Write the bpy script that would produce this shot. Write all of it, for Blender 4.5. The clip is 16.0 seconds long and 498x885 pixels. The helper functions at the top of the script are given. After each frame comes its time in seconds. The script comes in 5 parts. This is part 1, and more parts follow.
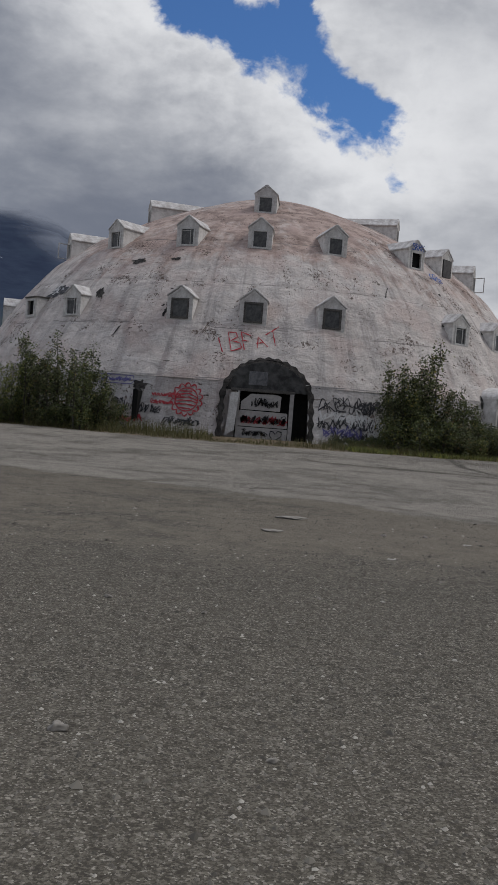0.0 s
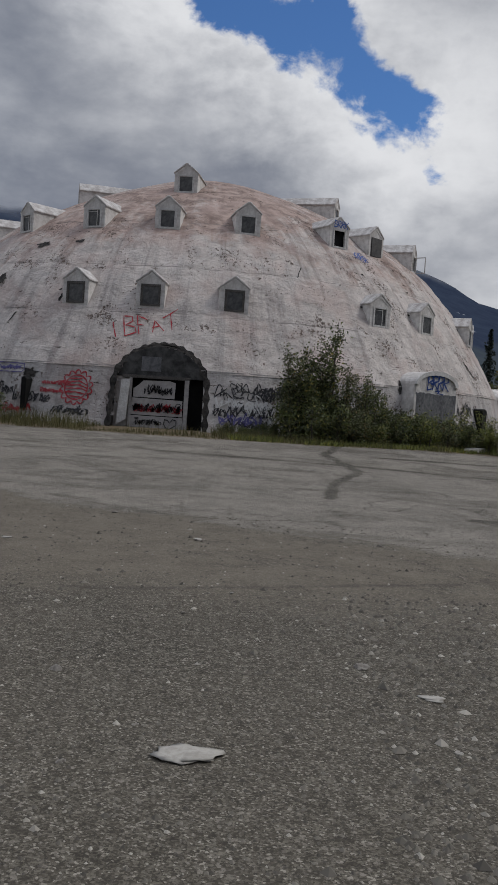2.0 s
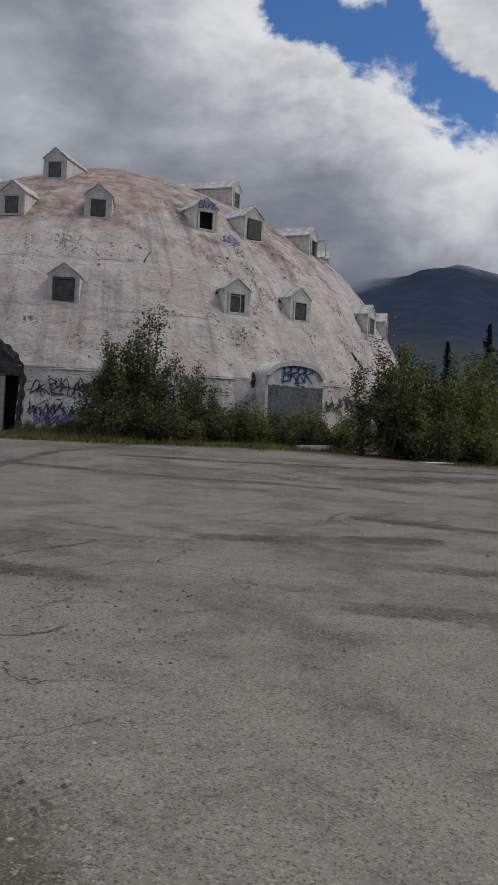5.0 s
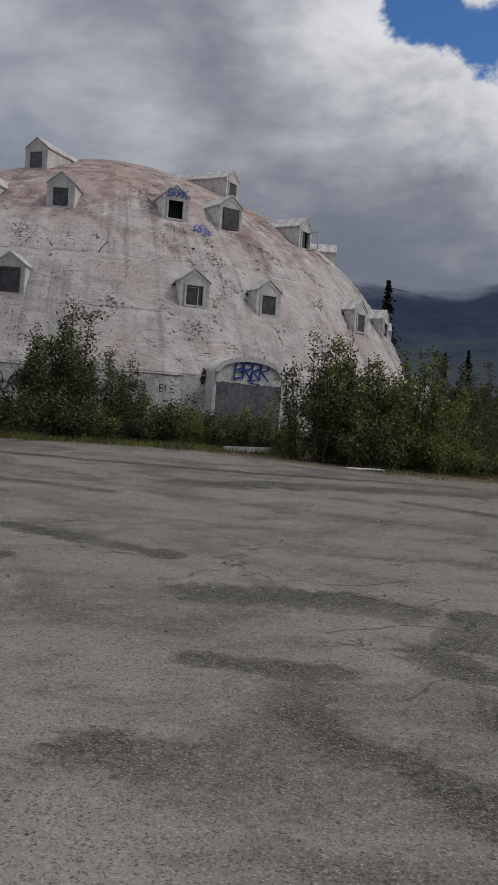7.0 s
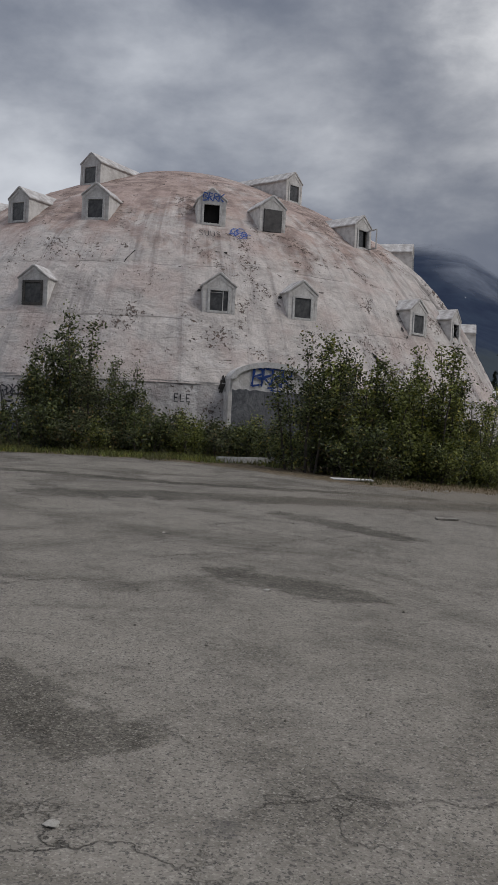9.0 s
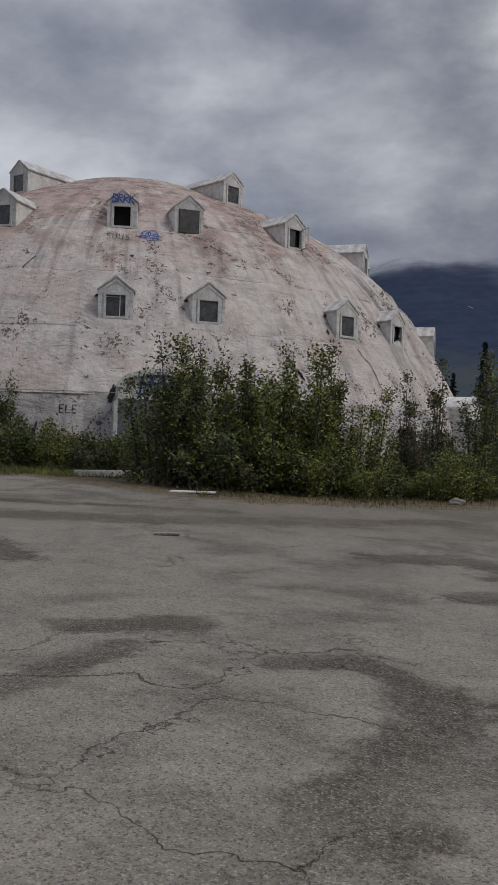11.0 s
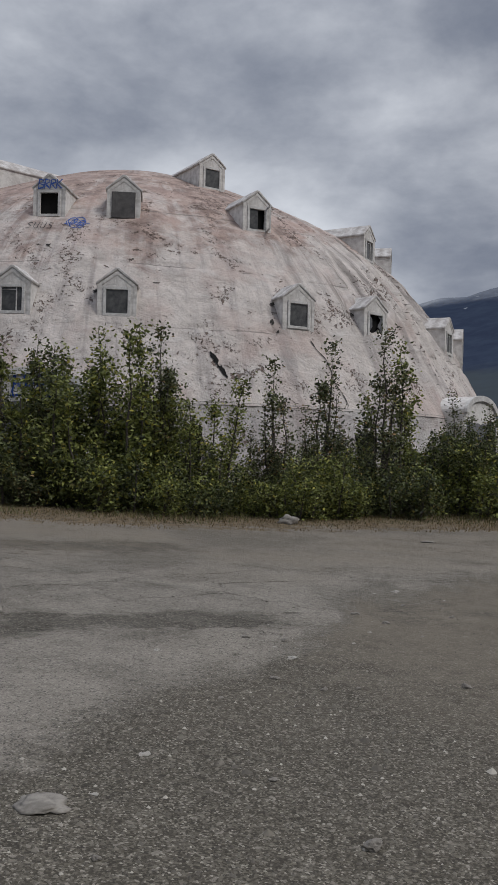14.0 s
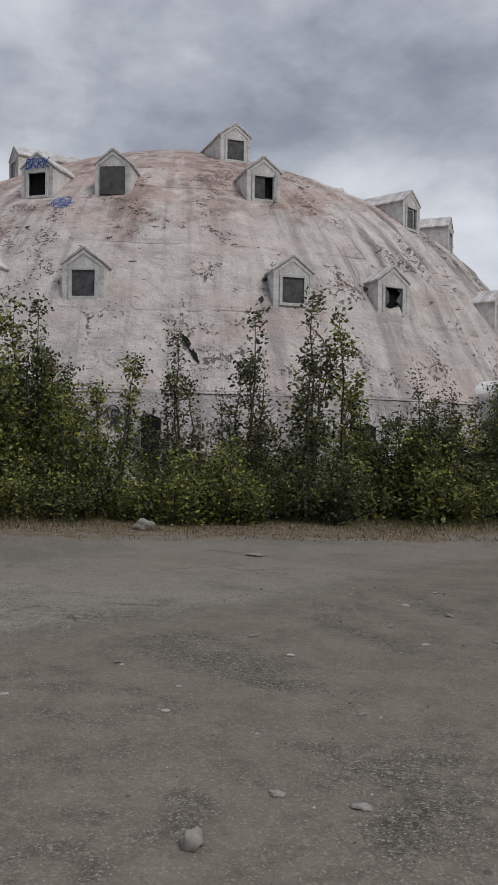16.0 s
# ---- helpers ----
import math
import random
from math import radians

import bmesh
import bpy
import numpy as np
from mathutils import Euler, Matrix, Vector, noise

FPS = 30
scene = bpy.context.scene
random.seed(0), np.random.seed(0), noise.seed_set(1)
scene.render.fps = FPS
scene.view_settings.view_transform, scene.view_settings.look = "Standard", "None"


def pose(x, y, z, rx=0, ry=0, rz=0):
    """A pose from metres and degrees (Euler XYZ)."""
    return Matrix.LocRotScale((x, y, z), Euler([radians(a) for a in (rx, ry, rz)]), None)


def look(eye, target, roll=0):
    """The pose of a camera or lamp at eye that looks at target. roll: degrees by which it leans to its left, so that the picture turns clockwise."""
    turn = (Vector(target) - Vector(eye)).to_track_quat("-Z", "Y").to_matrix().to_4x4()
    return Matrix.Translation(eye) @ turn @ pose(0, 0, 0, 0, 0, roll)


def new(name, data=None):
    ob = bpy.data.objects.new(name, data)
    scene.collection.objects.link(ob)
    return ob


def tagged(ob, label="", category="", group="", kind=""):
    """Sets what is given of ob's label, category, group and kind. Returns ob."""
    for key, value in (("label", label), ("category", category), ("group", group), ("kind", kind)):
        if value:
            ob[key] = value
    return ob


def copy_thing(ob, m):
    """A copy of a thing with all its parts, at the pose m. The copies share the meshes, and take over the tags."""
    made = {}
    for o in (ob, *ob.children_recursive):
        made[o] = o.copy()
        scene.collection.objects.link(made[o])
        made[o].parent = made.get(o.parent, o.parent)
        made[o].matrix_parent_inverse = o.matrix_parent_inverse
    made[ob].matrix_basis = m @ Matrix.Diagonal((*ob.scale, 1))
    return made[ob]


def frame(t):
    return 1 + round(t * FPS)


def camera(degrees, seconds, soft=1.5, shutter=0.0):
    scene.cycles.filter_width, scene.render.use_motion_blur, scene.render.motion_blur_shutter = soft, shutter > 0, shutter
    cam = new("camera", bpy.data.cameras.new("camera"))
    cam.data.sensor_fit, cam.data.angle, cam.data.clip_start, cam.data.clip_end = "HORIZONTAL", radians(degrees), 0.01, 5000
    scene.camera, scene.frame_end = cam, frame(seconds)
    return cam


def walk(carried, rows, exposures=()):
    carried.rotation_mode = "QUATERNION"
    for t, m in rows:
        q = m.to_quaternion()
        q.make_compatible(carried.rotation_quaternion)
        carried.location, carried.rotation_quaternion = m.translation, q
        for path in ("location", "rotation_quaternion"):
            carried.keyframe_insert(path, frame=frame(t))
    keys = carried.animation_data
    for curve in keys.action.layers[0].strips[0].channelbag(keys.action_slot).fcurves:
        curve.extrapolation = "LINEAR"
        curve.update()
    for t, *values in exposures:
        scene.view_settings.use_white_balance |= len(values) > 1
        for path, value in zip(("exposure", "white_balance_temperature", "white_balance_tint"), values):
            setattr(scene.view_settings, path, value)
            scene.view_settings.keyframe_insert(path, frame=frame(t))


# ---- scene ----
cam = camera(30.8, 16.0, soft=0.7)
METRES, EYE, TILT, LEAN, TURN = 48.387, 1.5, -0.4, -0.75, 0.0
ROWS = [
    (0.0, 0.0, 0.0, 0.0, 0.08, -1.22, -3.73),
    (0.5, 0.0274, 0.01, -0.0, 0.57, -1.31, -3.08),
    (1.0, 0.0551, 0.0206, 0.0002, 1.25, -1.35, -2.59),
    (1.5, 0.0836, 0.0312, 0.0004, 1.78, -1.42, -2.88),
    (2.0, 0.1131, 0.0435, 0.0002, 2.56, -1.61, -3.09),
    (2.5, 0.1427, 0.056, -0.0001, 2.99, -1.53, -2.96),
    (3.0, 0.1728, 0.0693, -0.0005, 3.17, -1.53, -2.56),
    (3.5, 0.2028, 0.0834, -0.001, 3.61, -1.52, -2.19),
    (6.0, 0.3459, 0.1582, -0.0005, 11.04, -1.05, -2.69),
    (6.5, 0.372, 0.1746, -0.0002, 12.72, -1.09, -3.02),
    (7.0, 0.3974, 0.1911, 0.0005, 14.55, -1.24, -3.35),
    (7.5, 0.4219, 0.2083, 0.0008, 16.18, -1.39, -3.49),
    (8.0, 0.4457, 0.2266, 0.001, 20.17, -1.26, -3.35),
    (10.5, 0.5497, 0.3306, -0.0016, 29.77, 0.33, -1.31),
    (11.0, 0.5682, 0.3559, -0.0016, 30.54, 0.46, -1.49),
    (11.5, 0.5855, 0.382, -0.0014, 31.56, 0.35, -1.88),
    (12.0, 0.6027, 0.4092, -0.0016, 33.43, 0.41, -1.45),
    (12.5, 0.6177, 0.4383, -0.0023, 36.33, 0.63, -0.32),
    (13.0, 0.6317, 0.468, -0.0031, 38.85, 1.12, 0.12),
    (13.5, 0.6421, 0.499, -0.0044, 41.77, 1.31, 0.78),
    (14.0, 0.6522, 0.5297, -0.0049, 42.65, 1.55, -1.25),
    (14.5, 0.6601, 0.5604, -0.0056, 44.63, 1.49, -1.04),
    (15.0, 0.6674, 0.5904, -0.0057, 46.81, 1.63, -1.07),
    (15.5, 0.6719, 0.6216, -0.0059, 50.47, 1.05, -1.68),
    (16.0, 0.6766, 0.6524, -0.0058, 53.61, 1.46, -0.8),
]
walk(cam, [(t, pose(0, 0, EYE, TILT, LEAN, TURN) @ pose(METRES * x, METRES * y, METRES * z, 90 + pitch, roll, yaw)) for t, x, y, z, yaw, pitch, roll in ROWS],
     exposures=[(0.0, -0.02), (6.0, -0.06), (11.0, -0.06), (12.3, 0.06), (13.5, 0.03), (14.5, 0.18), (16.0, 0.16)])

# the igloo's axis and the lie of the ground round it
CX, CY = 0.435, 51.489


def smooth(v):
    v = min(max(v, 0.0), 1.0)
    return v * v * (3 - 2 * v)


def ground_z(x, y):
    """A gentle mound that rises towards the building and sags on its east side."""
    d = math.hypot(x - CX, y - CY)
    az = math.degrees(math.atan2(x - CX, CY - y))
    sag = smooth((az - 30) / 28) * smooth((170 - az) / 60)
    return 0.66 - 0.021 * (min(max(d, 16.0), 60.0) - 16) - 0.26 * sag


def polar(az, d, z=None):
    """A place by bearing from the front of the building and distance from its axis."""
    a = radians(az)
    x, y = CX + d * math.sin(a), CY - d * math.cos(a)
    return Vector((x, y, ground_z(x, y) if z is None else z))


# ---- world and sun ----
SUN_AZ, SUN_EL = 80.0, 52.0
world = bpy.data.worlds.new("world")
scene.world = world
world.use_nodes = True


class Nodes:
    """Short notation for node trees."""

    def __init__(self, tree):
        self.tree = tree
        tree.nodes.clear()

    def add(self, kind, **sockets):
        node = self.tree.nodes.new(kind)
        return node

    def plug(self, node, key, value):
        if value is None:
            return
        if isinstance(value, bpy.types.NodeSocket):
            self.tree.links.new(value, node.inputs[key])
        else:
            if isinstance(value, tuple) and len(value) == 3 and node.inputs[key].type == "RGBA":
                value = (*value, 1.0)
            node.inputs[key].default_value = value

    def math(self, op, a, b=None, c=None, clamp=False):
        n = self.tree.nodes.new("ShaderNodeMath")
        n.operation, n.use_clamp = op, clamp
        for i, v in enumerate((a, b, c)):
            self.plug(n, i, v)
        return n.outputs[0]

    def vec(self, op, a, b=None):
        n = self.tree.nodes.new("ShaderNodeVectorMath")
        n.operation = op
        self.plug(n, 0, a)
        if op == "SCALE":
            self.plug(n, "Scale", b)
        else:
            self.plug(n, 1, b)
        return n.outputs["Value"] if op in ("DOT_PRODUCT", "LENGTH", "DISTANCE") else n.outputs[0]

    def noise(self, vector, scale, detail=4.0, rough=0.55, distort=0.0):
        n = self.tree.nodes.new("ShaderNodeTexNoise")
        self.plug(n, "Vector", vector)
        for k, v in (("Scale", scale), ("Detail", detail), ("Roughness", rough), ("Distortion", distort)):
            n.inputs[k].default_value = v
        return n.outputs["Fac"]

    def cells(self, vector, scale, feature="F1", out="Distance", random=1.0):
        n = self.tree.nodes.new("ShaderNodeTexVoronoi")
        n.feature = feature
        self.plug(n, "Vector", vector)
        n.inputs["Scale"].default_value = scale
        n.inputs["Randomness"].default_value = random
        return n.outputs[out]

    def step(self, v, lo, hi, to_lo=0.0, to_hi=1.0):
        n = self.tree.nodes.new("ShaderNodeMapRange")
        n.interpolation_type = "SMOOTHSTEP"
        self.plug(n, "Value", v)
        n.inputs["From Min"].default_value, n.inputs["From Max"].default_value = lo, hi
        n.inputs["To Min"].default_value, n.inputs["To Max"].default_value = to_lo, to_hi
        return n.outputs["Result"]

    def mix(self, fac, a, b, mode="MIX"):
        n = self.tree.nodes.new("ShaderNodeMix")
        n.data_type, n.blend_type = "RGBA", mode
        self.plug(n, 0, fac)
        self.plug(n, 6, a)
        self.plug(n, 7, b)
        return n.outputs[2]

    def scaled(self, vector, sx, sy, sz):
        return self.vec("MULTIPLY", vector, (sx, sy, sz))

    def split(self, vector):
        n = self.tree.nodes.new("ShaderNodeSeparateXYZ")
        self.plug(n, 0, vector)
        return n.outputs

    def join(self, x, y, z):
        n = self.tree.nodes.new("ShaderNodeCombineXYZ")
        for i, v in enumerate((x, y, z)):
            self.plug(n, i, v)
        return n.outputs[0]

    def coord(self, which="Object"):
        return self.tree.nodes.new("ShaderNodeTexCoord").outputs[which]

    def bump(self, height, strength=0.5, distance=0.05):
        n = self.tree.nodes.new("ShaderNodeBump")
        n.inputs["Strength"].default_value, n.inputs["Distance"].default_value = strength, distance
        self.plug(n, "Height", height)
        return n.outputs[0]

    def island(self):
        return self.tree.nodes.new("ShaderNodeNewGeometry").outputs["Random Per Island"]

    def chance(self):
        return self.tree.nodes.new("ShaderNodeObjectInfo").outputs["Random"]

    def surface(self, color, rough=0.9, normal=None, metal=0.0, spec=0.3, alpha=None, transmission=0.0):
        n = self.tree.nodes.new("ShaderNodeBsdfPrincipled")
        self.plug(n, "Base Color", color)
        self.plug(n, "Roughness", rough)
        self.plug(n, "Metallic", metal)
        self.plug(n, "Specular IOR Level", spec)
        self.plug(n, "Transmission Weight", transmission)
        self.plug(n, "Alpha", alpha)
        if normal is not None:
            self.plug(n, "Normal", normal)
        return n.outputs[0]

    def finish(self, shader, kind="ShaderNodeOutputMaterial"):
        n = self.tree.nodes.new(kind)
        self.tree.links.new(shader, n.inputs["Surface"])


def build_sky():
    n = Nodes(world.node_tree)
    sky = n.add("ShaderNodeTexSky")
    sky.sky_type, sky.sun_disc = "NISHITA", False
    sky.sun_elevation, sky.sun_rotation = radians(SUN_EL), radians(SUN_AZ)
    sky.air_density, sky.dust_density, sky.ozone_density = 1.0, 0.5, 2.0
    way = n.coord("Generated")
    x, y, z = n.split(way)
    # clouds lie on a flat deck overhead
    lift = n.math("ADD", n.math("MAXIMUM", z, 0.0), 0.22)
    deck = n.join(n.math("DIVIDE", x, lift), n.math("DIVIDE", y, lift), 0.0)
    billow = n.noise(n.vec("ADD", deck, (3.1, 1.7, 0.4)), 1.5, 7.0, 0.52, 0.0)
    broad = n.noise(n.vec("ADD", deck, (7.3, 2.2, 0.0)), 0.55, 3.0, 0.5)
    fine = n.noise(n.scaled(way, 1.0, 1.0, 1.6), 9.0, 6.0, 0.6, 0.3)
    # one long break in the deck, through which the blue shows
    flat = n.join(n.math("DIVIDE", x, n.math("MAXIMUM", y, 0.05)), n.math("DIVIDE", z, n.math("MAXIMUM", y, 0.05)), 0.0)
    warp = n.vec("ADD", flat, n.join(n.math("MULTIPLY", n.math("SUBTRACT", fine, 0.5), 0.10), n.math("MULTIPLY", n.math("SUBTRACT", n.noise(way, 13.0, 5.0, 0.6), 0.5), 0.10), 0.0))

    def gap(ax, ay, bx, by, wide):
        rel = n.vec("SUBTRACT", warp, (ax, ay, 0.0))
        run = (bx - ax, by - ay, 0.0)
        size = run[0] ** 2 + run[1] ** 2
        along = n.math("MULTIPLY", n.vec("DOT_PRODUCT", rel, run), 1 / size, clamp=True)
        off = n.vec("LENGTH", n.vec("SUBTRACT", rel, n.vec("SCALE", run, along)))
        return n.step(off, 0.0, wide * 1.7, 1.0, 0.0)

    tuft = n.noise(n.scaled(way, 1.0, 1.0, 1.3), 21.0, 7.0, 0.62, 0.4)
    curd = n.noise(n.scaled(way, 1.0, 1.0, 1.3), 7.5, 6.0, 0.6, 0.3)
    hole = n.math("MAXIMUM", gap(-0.12, 0.47, -0.03, 0.405, 0.043), gap(-0.02, 0.425, 0.105, 0.325, 0.048))
    hole = n.math("MAXIMUM", hole, gap(0.012, 0.48, 0.02, 0.40, 0.030))
    hole = n.math("MAXIMUM", hole, n.math("MULTIPLY", gap(0.143, 0.276, 0.147, 0.272, 0.018), 0.66))
    hole = n.math("MAXIMUM", hole, gap(-0.25, 0.60, -0.12, 0.50, 0.04))
    hole = n.math("ADD", hole, n.math("ADD", n.math("MULTIPLY", n.math("SUBTRACT", tuft, 0.5), 0.95), n.math("MULTIPLY", n.math("SUBTRACT", curd, 0.5), 1.1)))
    hole = n.math("MULTIPLY", n.step(hole, 0.46, 0.80), n.step(y, 0.0, 0.2))
    # the deck is thin and bright round the break, thick and grey elsewhere
    glow = n.math("MULTIPLY", n.step(n.vec("DISTANCE", flat, (0.24, 0.36, 0.0)), 0.02, 0.34, 1.0, 0.0), n.step(y, 0.0, 0.3))
    rim = n.math("MULTIPLY", gap(-0.16, 0.48, 0.10, 0.32, 0.10), n.step(y, 0.0, 0.3))
    puff = n.noise(n.scaled(way, 1.0, 1.0, 2.0), 4.5, 8.0, 0.56, 0.15)
    light = n.math("ADD", n.math("MULTIPLY", billow, 0.75), n.math("MULTIPLY", broad, 0.45))
    light = n.math("ADD", light, n.math("MULTIPLY", n.math("SUBTRACT", puff, 0.5), 0.60))
    light = n.math("ADD", light, n.math("MULTIPLY", n.math("SUBTRACT", fine, 0.5), n.step(x, -0.5, -0.1, 0.18, 0.34)))
    light = n.math("ADD", light, n.math("MULTIPLY", glow, 0.30))
    light = n.math("ADD", light, n.math("MULTIPLY", rim, 0.30))
    light = n.math("ADD", light, n.step(x, -0.30, -0.66, -0.01, 0.13))
    heap = n.math("ABSOLUTE", n.math("SUBTRACT", n.noise(n.scaled(way, 1.0, 1.0, 1.5), 11.0, 6.0, 0.55, 0.2), 0.5))
    light = n.math("ADD", light, n.math("MULTIPLY", n.math("ADD", n.math("MULTIPLY", rim, 0.9), n.step(x, -0.3, 0.0, 0.0, 0.15)), n.math("SUBTRACT", 0.10, heap)))
    tone = n.step(light, 0.42, 1.14)
    cloud = n.mix(tone, (0.165, 0.185, 0.235), (0.75, 0.76, 0.785))
    cloud = n.mix(n.step(x, -0.15, -0.55), cloud, n.vec("MULTIPLY", cloud, (0.965, 0.992, 1.03)))
    # the deck is brighter towards the zenith, as overcast skies are
    cloud = n.vec("SCALE", cloud, n.step(z, 0.44, 0.85, 1.0, 2.5))
    blue = n.vec("MULTIPLY", sky.outputs[0], (0.043, 0.066, 0.096))
    both = n.mix(hole, cloud, blue)
    back = n.add("ShaderNodeBackground")
    n.plug(back, "Color", both)
    back.inputs["Strength"].default_value = SKY
    n.finish(back.outputs[0], "ShaderNodeOutputWorld")


SKY = 1.0
build_sky()
sun = new("sun", bpy.data.lights.new("sun", "SUN"))
sun.data.energy, sun.data.angle, sun.data.color = 1.5, radians(22), (1.0, 0.975, 0.94)
sa, se = radians(SUN_AZ), radians(SUN_EL)
sun.matrix_world = look((30 * math.sin(sa), 30 * math.cos(sa), 60), (30 * math.sin(sa) - math.sin(sa) * math.cos(se), 30 * math.cos(sa) - math.cos(sa) * math.cos(se), 60 - math.sin(se)))


# ---- materials ----
def material(name):
    m = bpy.data.materials.new(name)
    m.use_nodes = True
    return m, Nodes(m.node_tree)


def stucco(name, pink, base=(0.595, 0.54, 0.50)):
    """Old sprayed coat, pale, flaked to the darker foam below; pink: how much of the weathered rust-pink shows on top."""
    m, n = material(name)
    p = n.coord()
    uv = n.coord("UV")
    u, v, _ = n.split(uv)
    wide = n.noise(p, 0.35, 5.0, 0.6, 0.4)
    mid = n.noise(p, 1.6, 6.0, 0.65, 0.3)
    fine = n.noise(p, 9.0, 5.0, 0.65)
    streak = n.noise(n.join(n.math("MULTIPLY", u, 1.5), n.math("MULTIPLY", v, 0.14), 0.0), 1.0, 6.0, 0.66, 0.35)
    layers = n.noise(n.join(n.math("MULTIPLY", u, 0.9), n.math("MULTIPLY", v, 2.0), 3.0), 1.0, 7.0, 0.70, 1.2)
    col = n.mix(n.step(mid, 0.32, 0.68), base, tuple(c * 0.74 for c in base))
    col = n.mix(n.math("MULTIPLY", n.step(layers, 0.50, 0.66), 0.55), col, (0.60, 0.57, 0.545))
    soil = n.noise(p, 0.8, 6.0, 0.7, 0.6)
    col = n.mix(n.math("MULTIPLY", n.step(soil, 0.5, 0.68), 0.45), col, (0.30, 0.27, 0.255))
    col = n.mix(n.math("MULTIPLY", n.step(streak, 0.48, 0.66), 0.68), col, (0.27, 0.245, 0.235))
    if pink:
        high = n.math("ADD", n.step(v, 5.0, 10.8), n.math("MULTIPLY", n.math("SUBTRACT", wide, 0.5), 2.2))
        high = n.math("ADD", high, n.math("MULTIPLY", n.math("SUBTRACT", layers, 0.5), 1.6))
        high = n.math("ADD", high, n.math("MULTIPLY", n.math("SUBTRACT", streak, 0.5), 0.9))
        west = n.step(u, 16.0, 28.0, 0.0, -0.42)
        rust = n.math("MULTIPLY", n.step(n.math("ADD", high, west), 0.34, 1.1), 0.88 * pink)
        tint = n.mix(n.step(mid, 0.38, 0.62), (0.42, 0.310, 0.262), (0.215, 0.148, 0.124))
        col = n.mix(rust, col, tint)
        low = n.math("MULTIPLY", n.step(n.noise(p, 0.55, 4.0, 0.6), 0.46, 0.68), 0.46 * pink)
        col = n.mix(low, col, (0.45, 0.335, 0.295))
    # dark streaks over the folds of the east side
    run = n.noise(n.join(n.math("ADD", n.math("MULTIPLY", u, 1.1), n.math("MULTIPLY", n.noise(p, 0.3, 3.0), 2.0)), n.math("MULTIPLY", v, 0.10), 5.0), 1.0, 6.0, 0.62, 0.2)
    fold = n.math("MULTIPLY", n.step(u, 17.5, 21.0), n.step(v, 3.5, 6.5))
    col = n.mix(n.math("MULTIPLY", n.math("MULTIPLY", n.step(run, 0.52, 0.63), fold), 0.80), col, (0.18, 0.16, 0.145))
    # seams between the sprayed lifts
    sag = n.math("MULTIPLY", n.math("SUBTRACT", n.noise(p, 0.5, 4.0), 0.5), 0.35)
    for level in (5.08, 7.12, 9.35):
        off = n.math("ABSOLUTE", n.math("ADD", n.math("SUBTRACT", v, level), sag))
        seam = n.math("MULTIPLY", n.step(off, 0.010, 0.030, 1.0, 0.0), n.step(n.noise(p, 0.7, 3.0), 0.46, 0.56))
        col = n.mix(n.math("MULTIPLY", seam, 0.6), col, (0.15, 0.135, 0.125))
    # clusters of small flakes, and longer torn places
    group = n.noise(p, 0.75, 4.0, 0.65, 0.5)
    flake = n.noise(p, 9.0, 5.0, 0.70, 0.6)
    fleck = n.step(n.math("ADD", flake, n.math("MULTIPLY", n.step(group, 0.42, 0.70), 0.20)), 0.705, 0.735)
    tear_map = n.noise(n.join(n.math("MULTIPLY", u, 2.4), n.math("MULTIPLY", v, 6.5), 7.0), 1.0, 5.0, 0.62, 0.5)
    tear = n.step(n.math("ADD", tear_map, n.math("MULTIPLY", n.step(wide, 0.42, 0.7), 0.07)), 0.69, 0.71)
    speck = n.step(n.noise(p, 19.0, 3.0, 0.6), 0.71, 0.75)
    chips = n.math("MAXIMUM", n.math("MAXIMUM", fleck, tear), n.math("MULTIPLY", speck, 0.8))
    col = n.mix(n.math("MULTIPLY", n.step(fine, 0.52, 0.75), 0.42), col, (0.26, 0.235, 0.225))
    bare = n.mix(n.step(fine, 0.4, 0.6), (0.035, 0.030, 0.028), (0.16, 0.115, 0.095))
    col = n.mix(n.math("MULTIPLY", chips, 0.9), col, bare)
    h = n.math("ADD", n.math("MULTIPLY", mid, 0.9), n.math("MULTIPLY", fine, 0.16))
    h = n.math("ADD", h, n.math("MULTIPLY", layers, 0.55))
    h = n.math("SUBTRACT", h, n.math("MULTIPLY", chips, 0.45))
    n.finish(n.surface(col, 0.92, n.bump(h, 0.9, 0.13), spec=0.2))
    return m


def plain(name, a, b, scale=6.0, rough=0.8, stretch=(1, 1, 1), bump=0.3, dist=0.01, spec=0.3, metal=0.0):
    m, n = material(name)
    p = n.scaled(n.coord(), *stretch)
    f = n.noise(p, scale, 6.0, 0.62, 0.3)
    g = n.noise(p, scale * 0.17, 4.0, 0.6)
    k = n.math("ADD", n.math("MULTIPLY", f, 0.6), n.math("MULTIPLY", g, 0.4))
    n.finish(n.surface(n.mix(n.step(k, 0.35, 0.65), a, b), rough, n.bump(f, bump, dist), metal, spec))
    return m


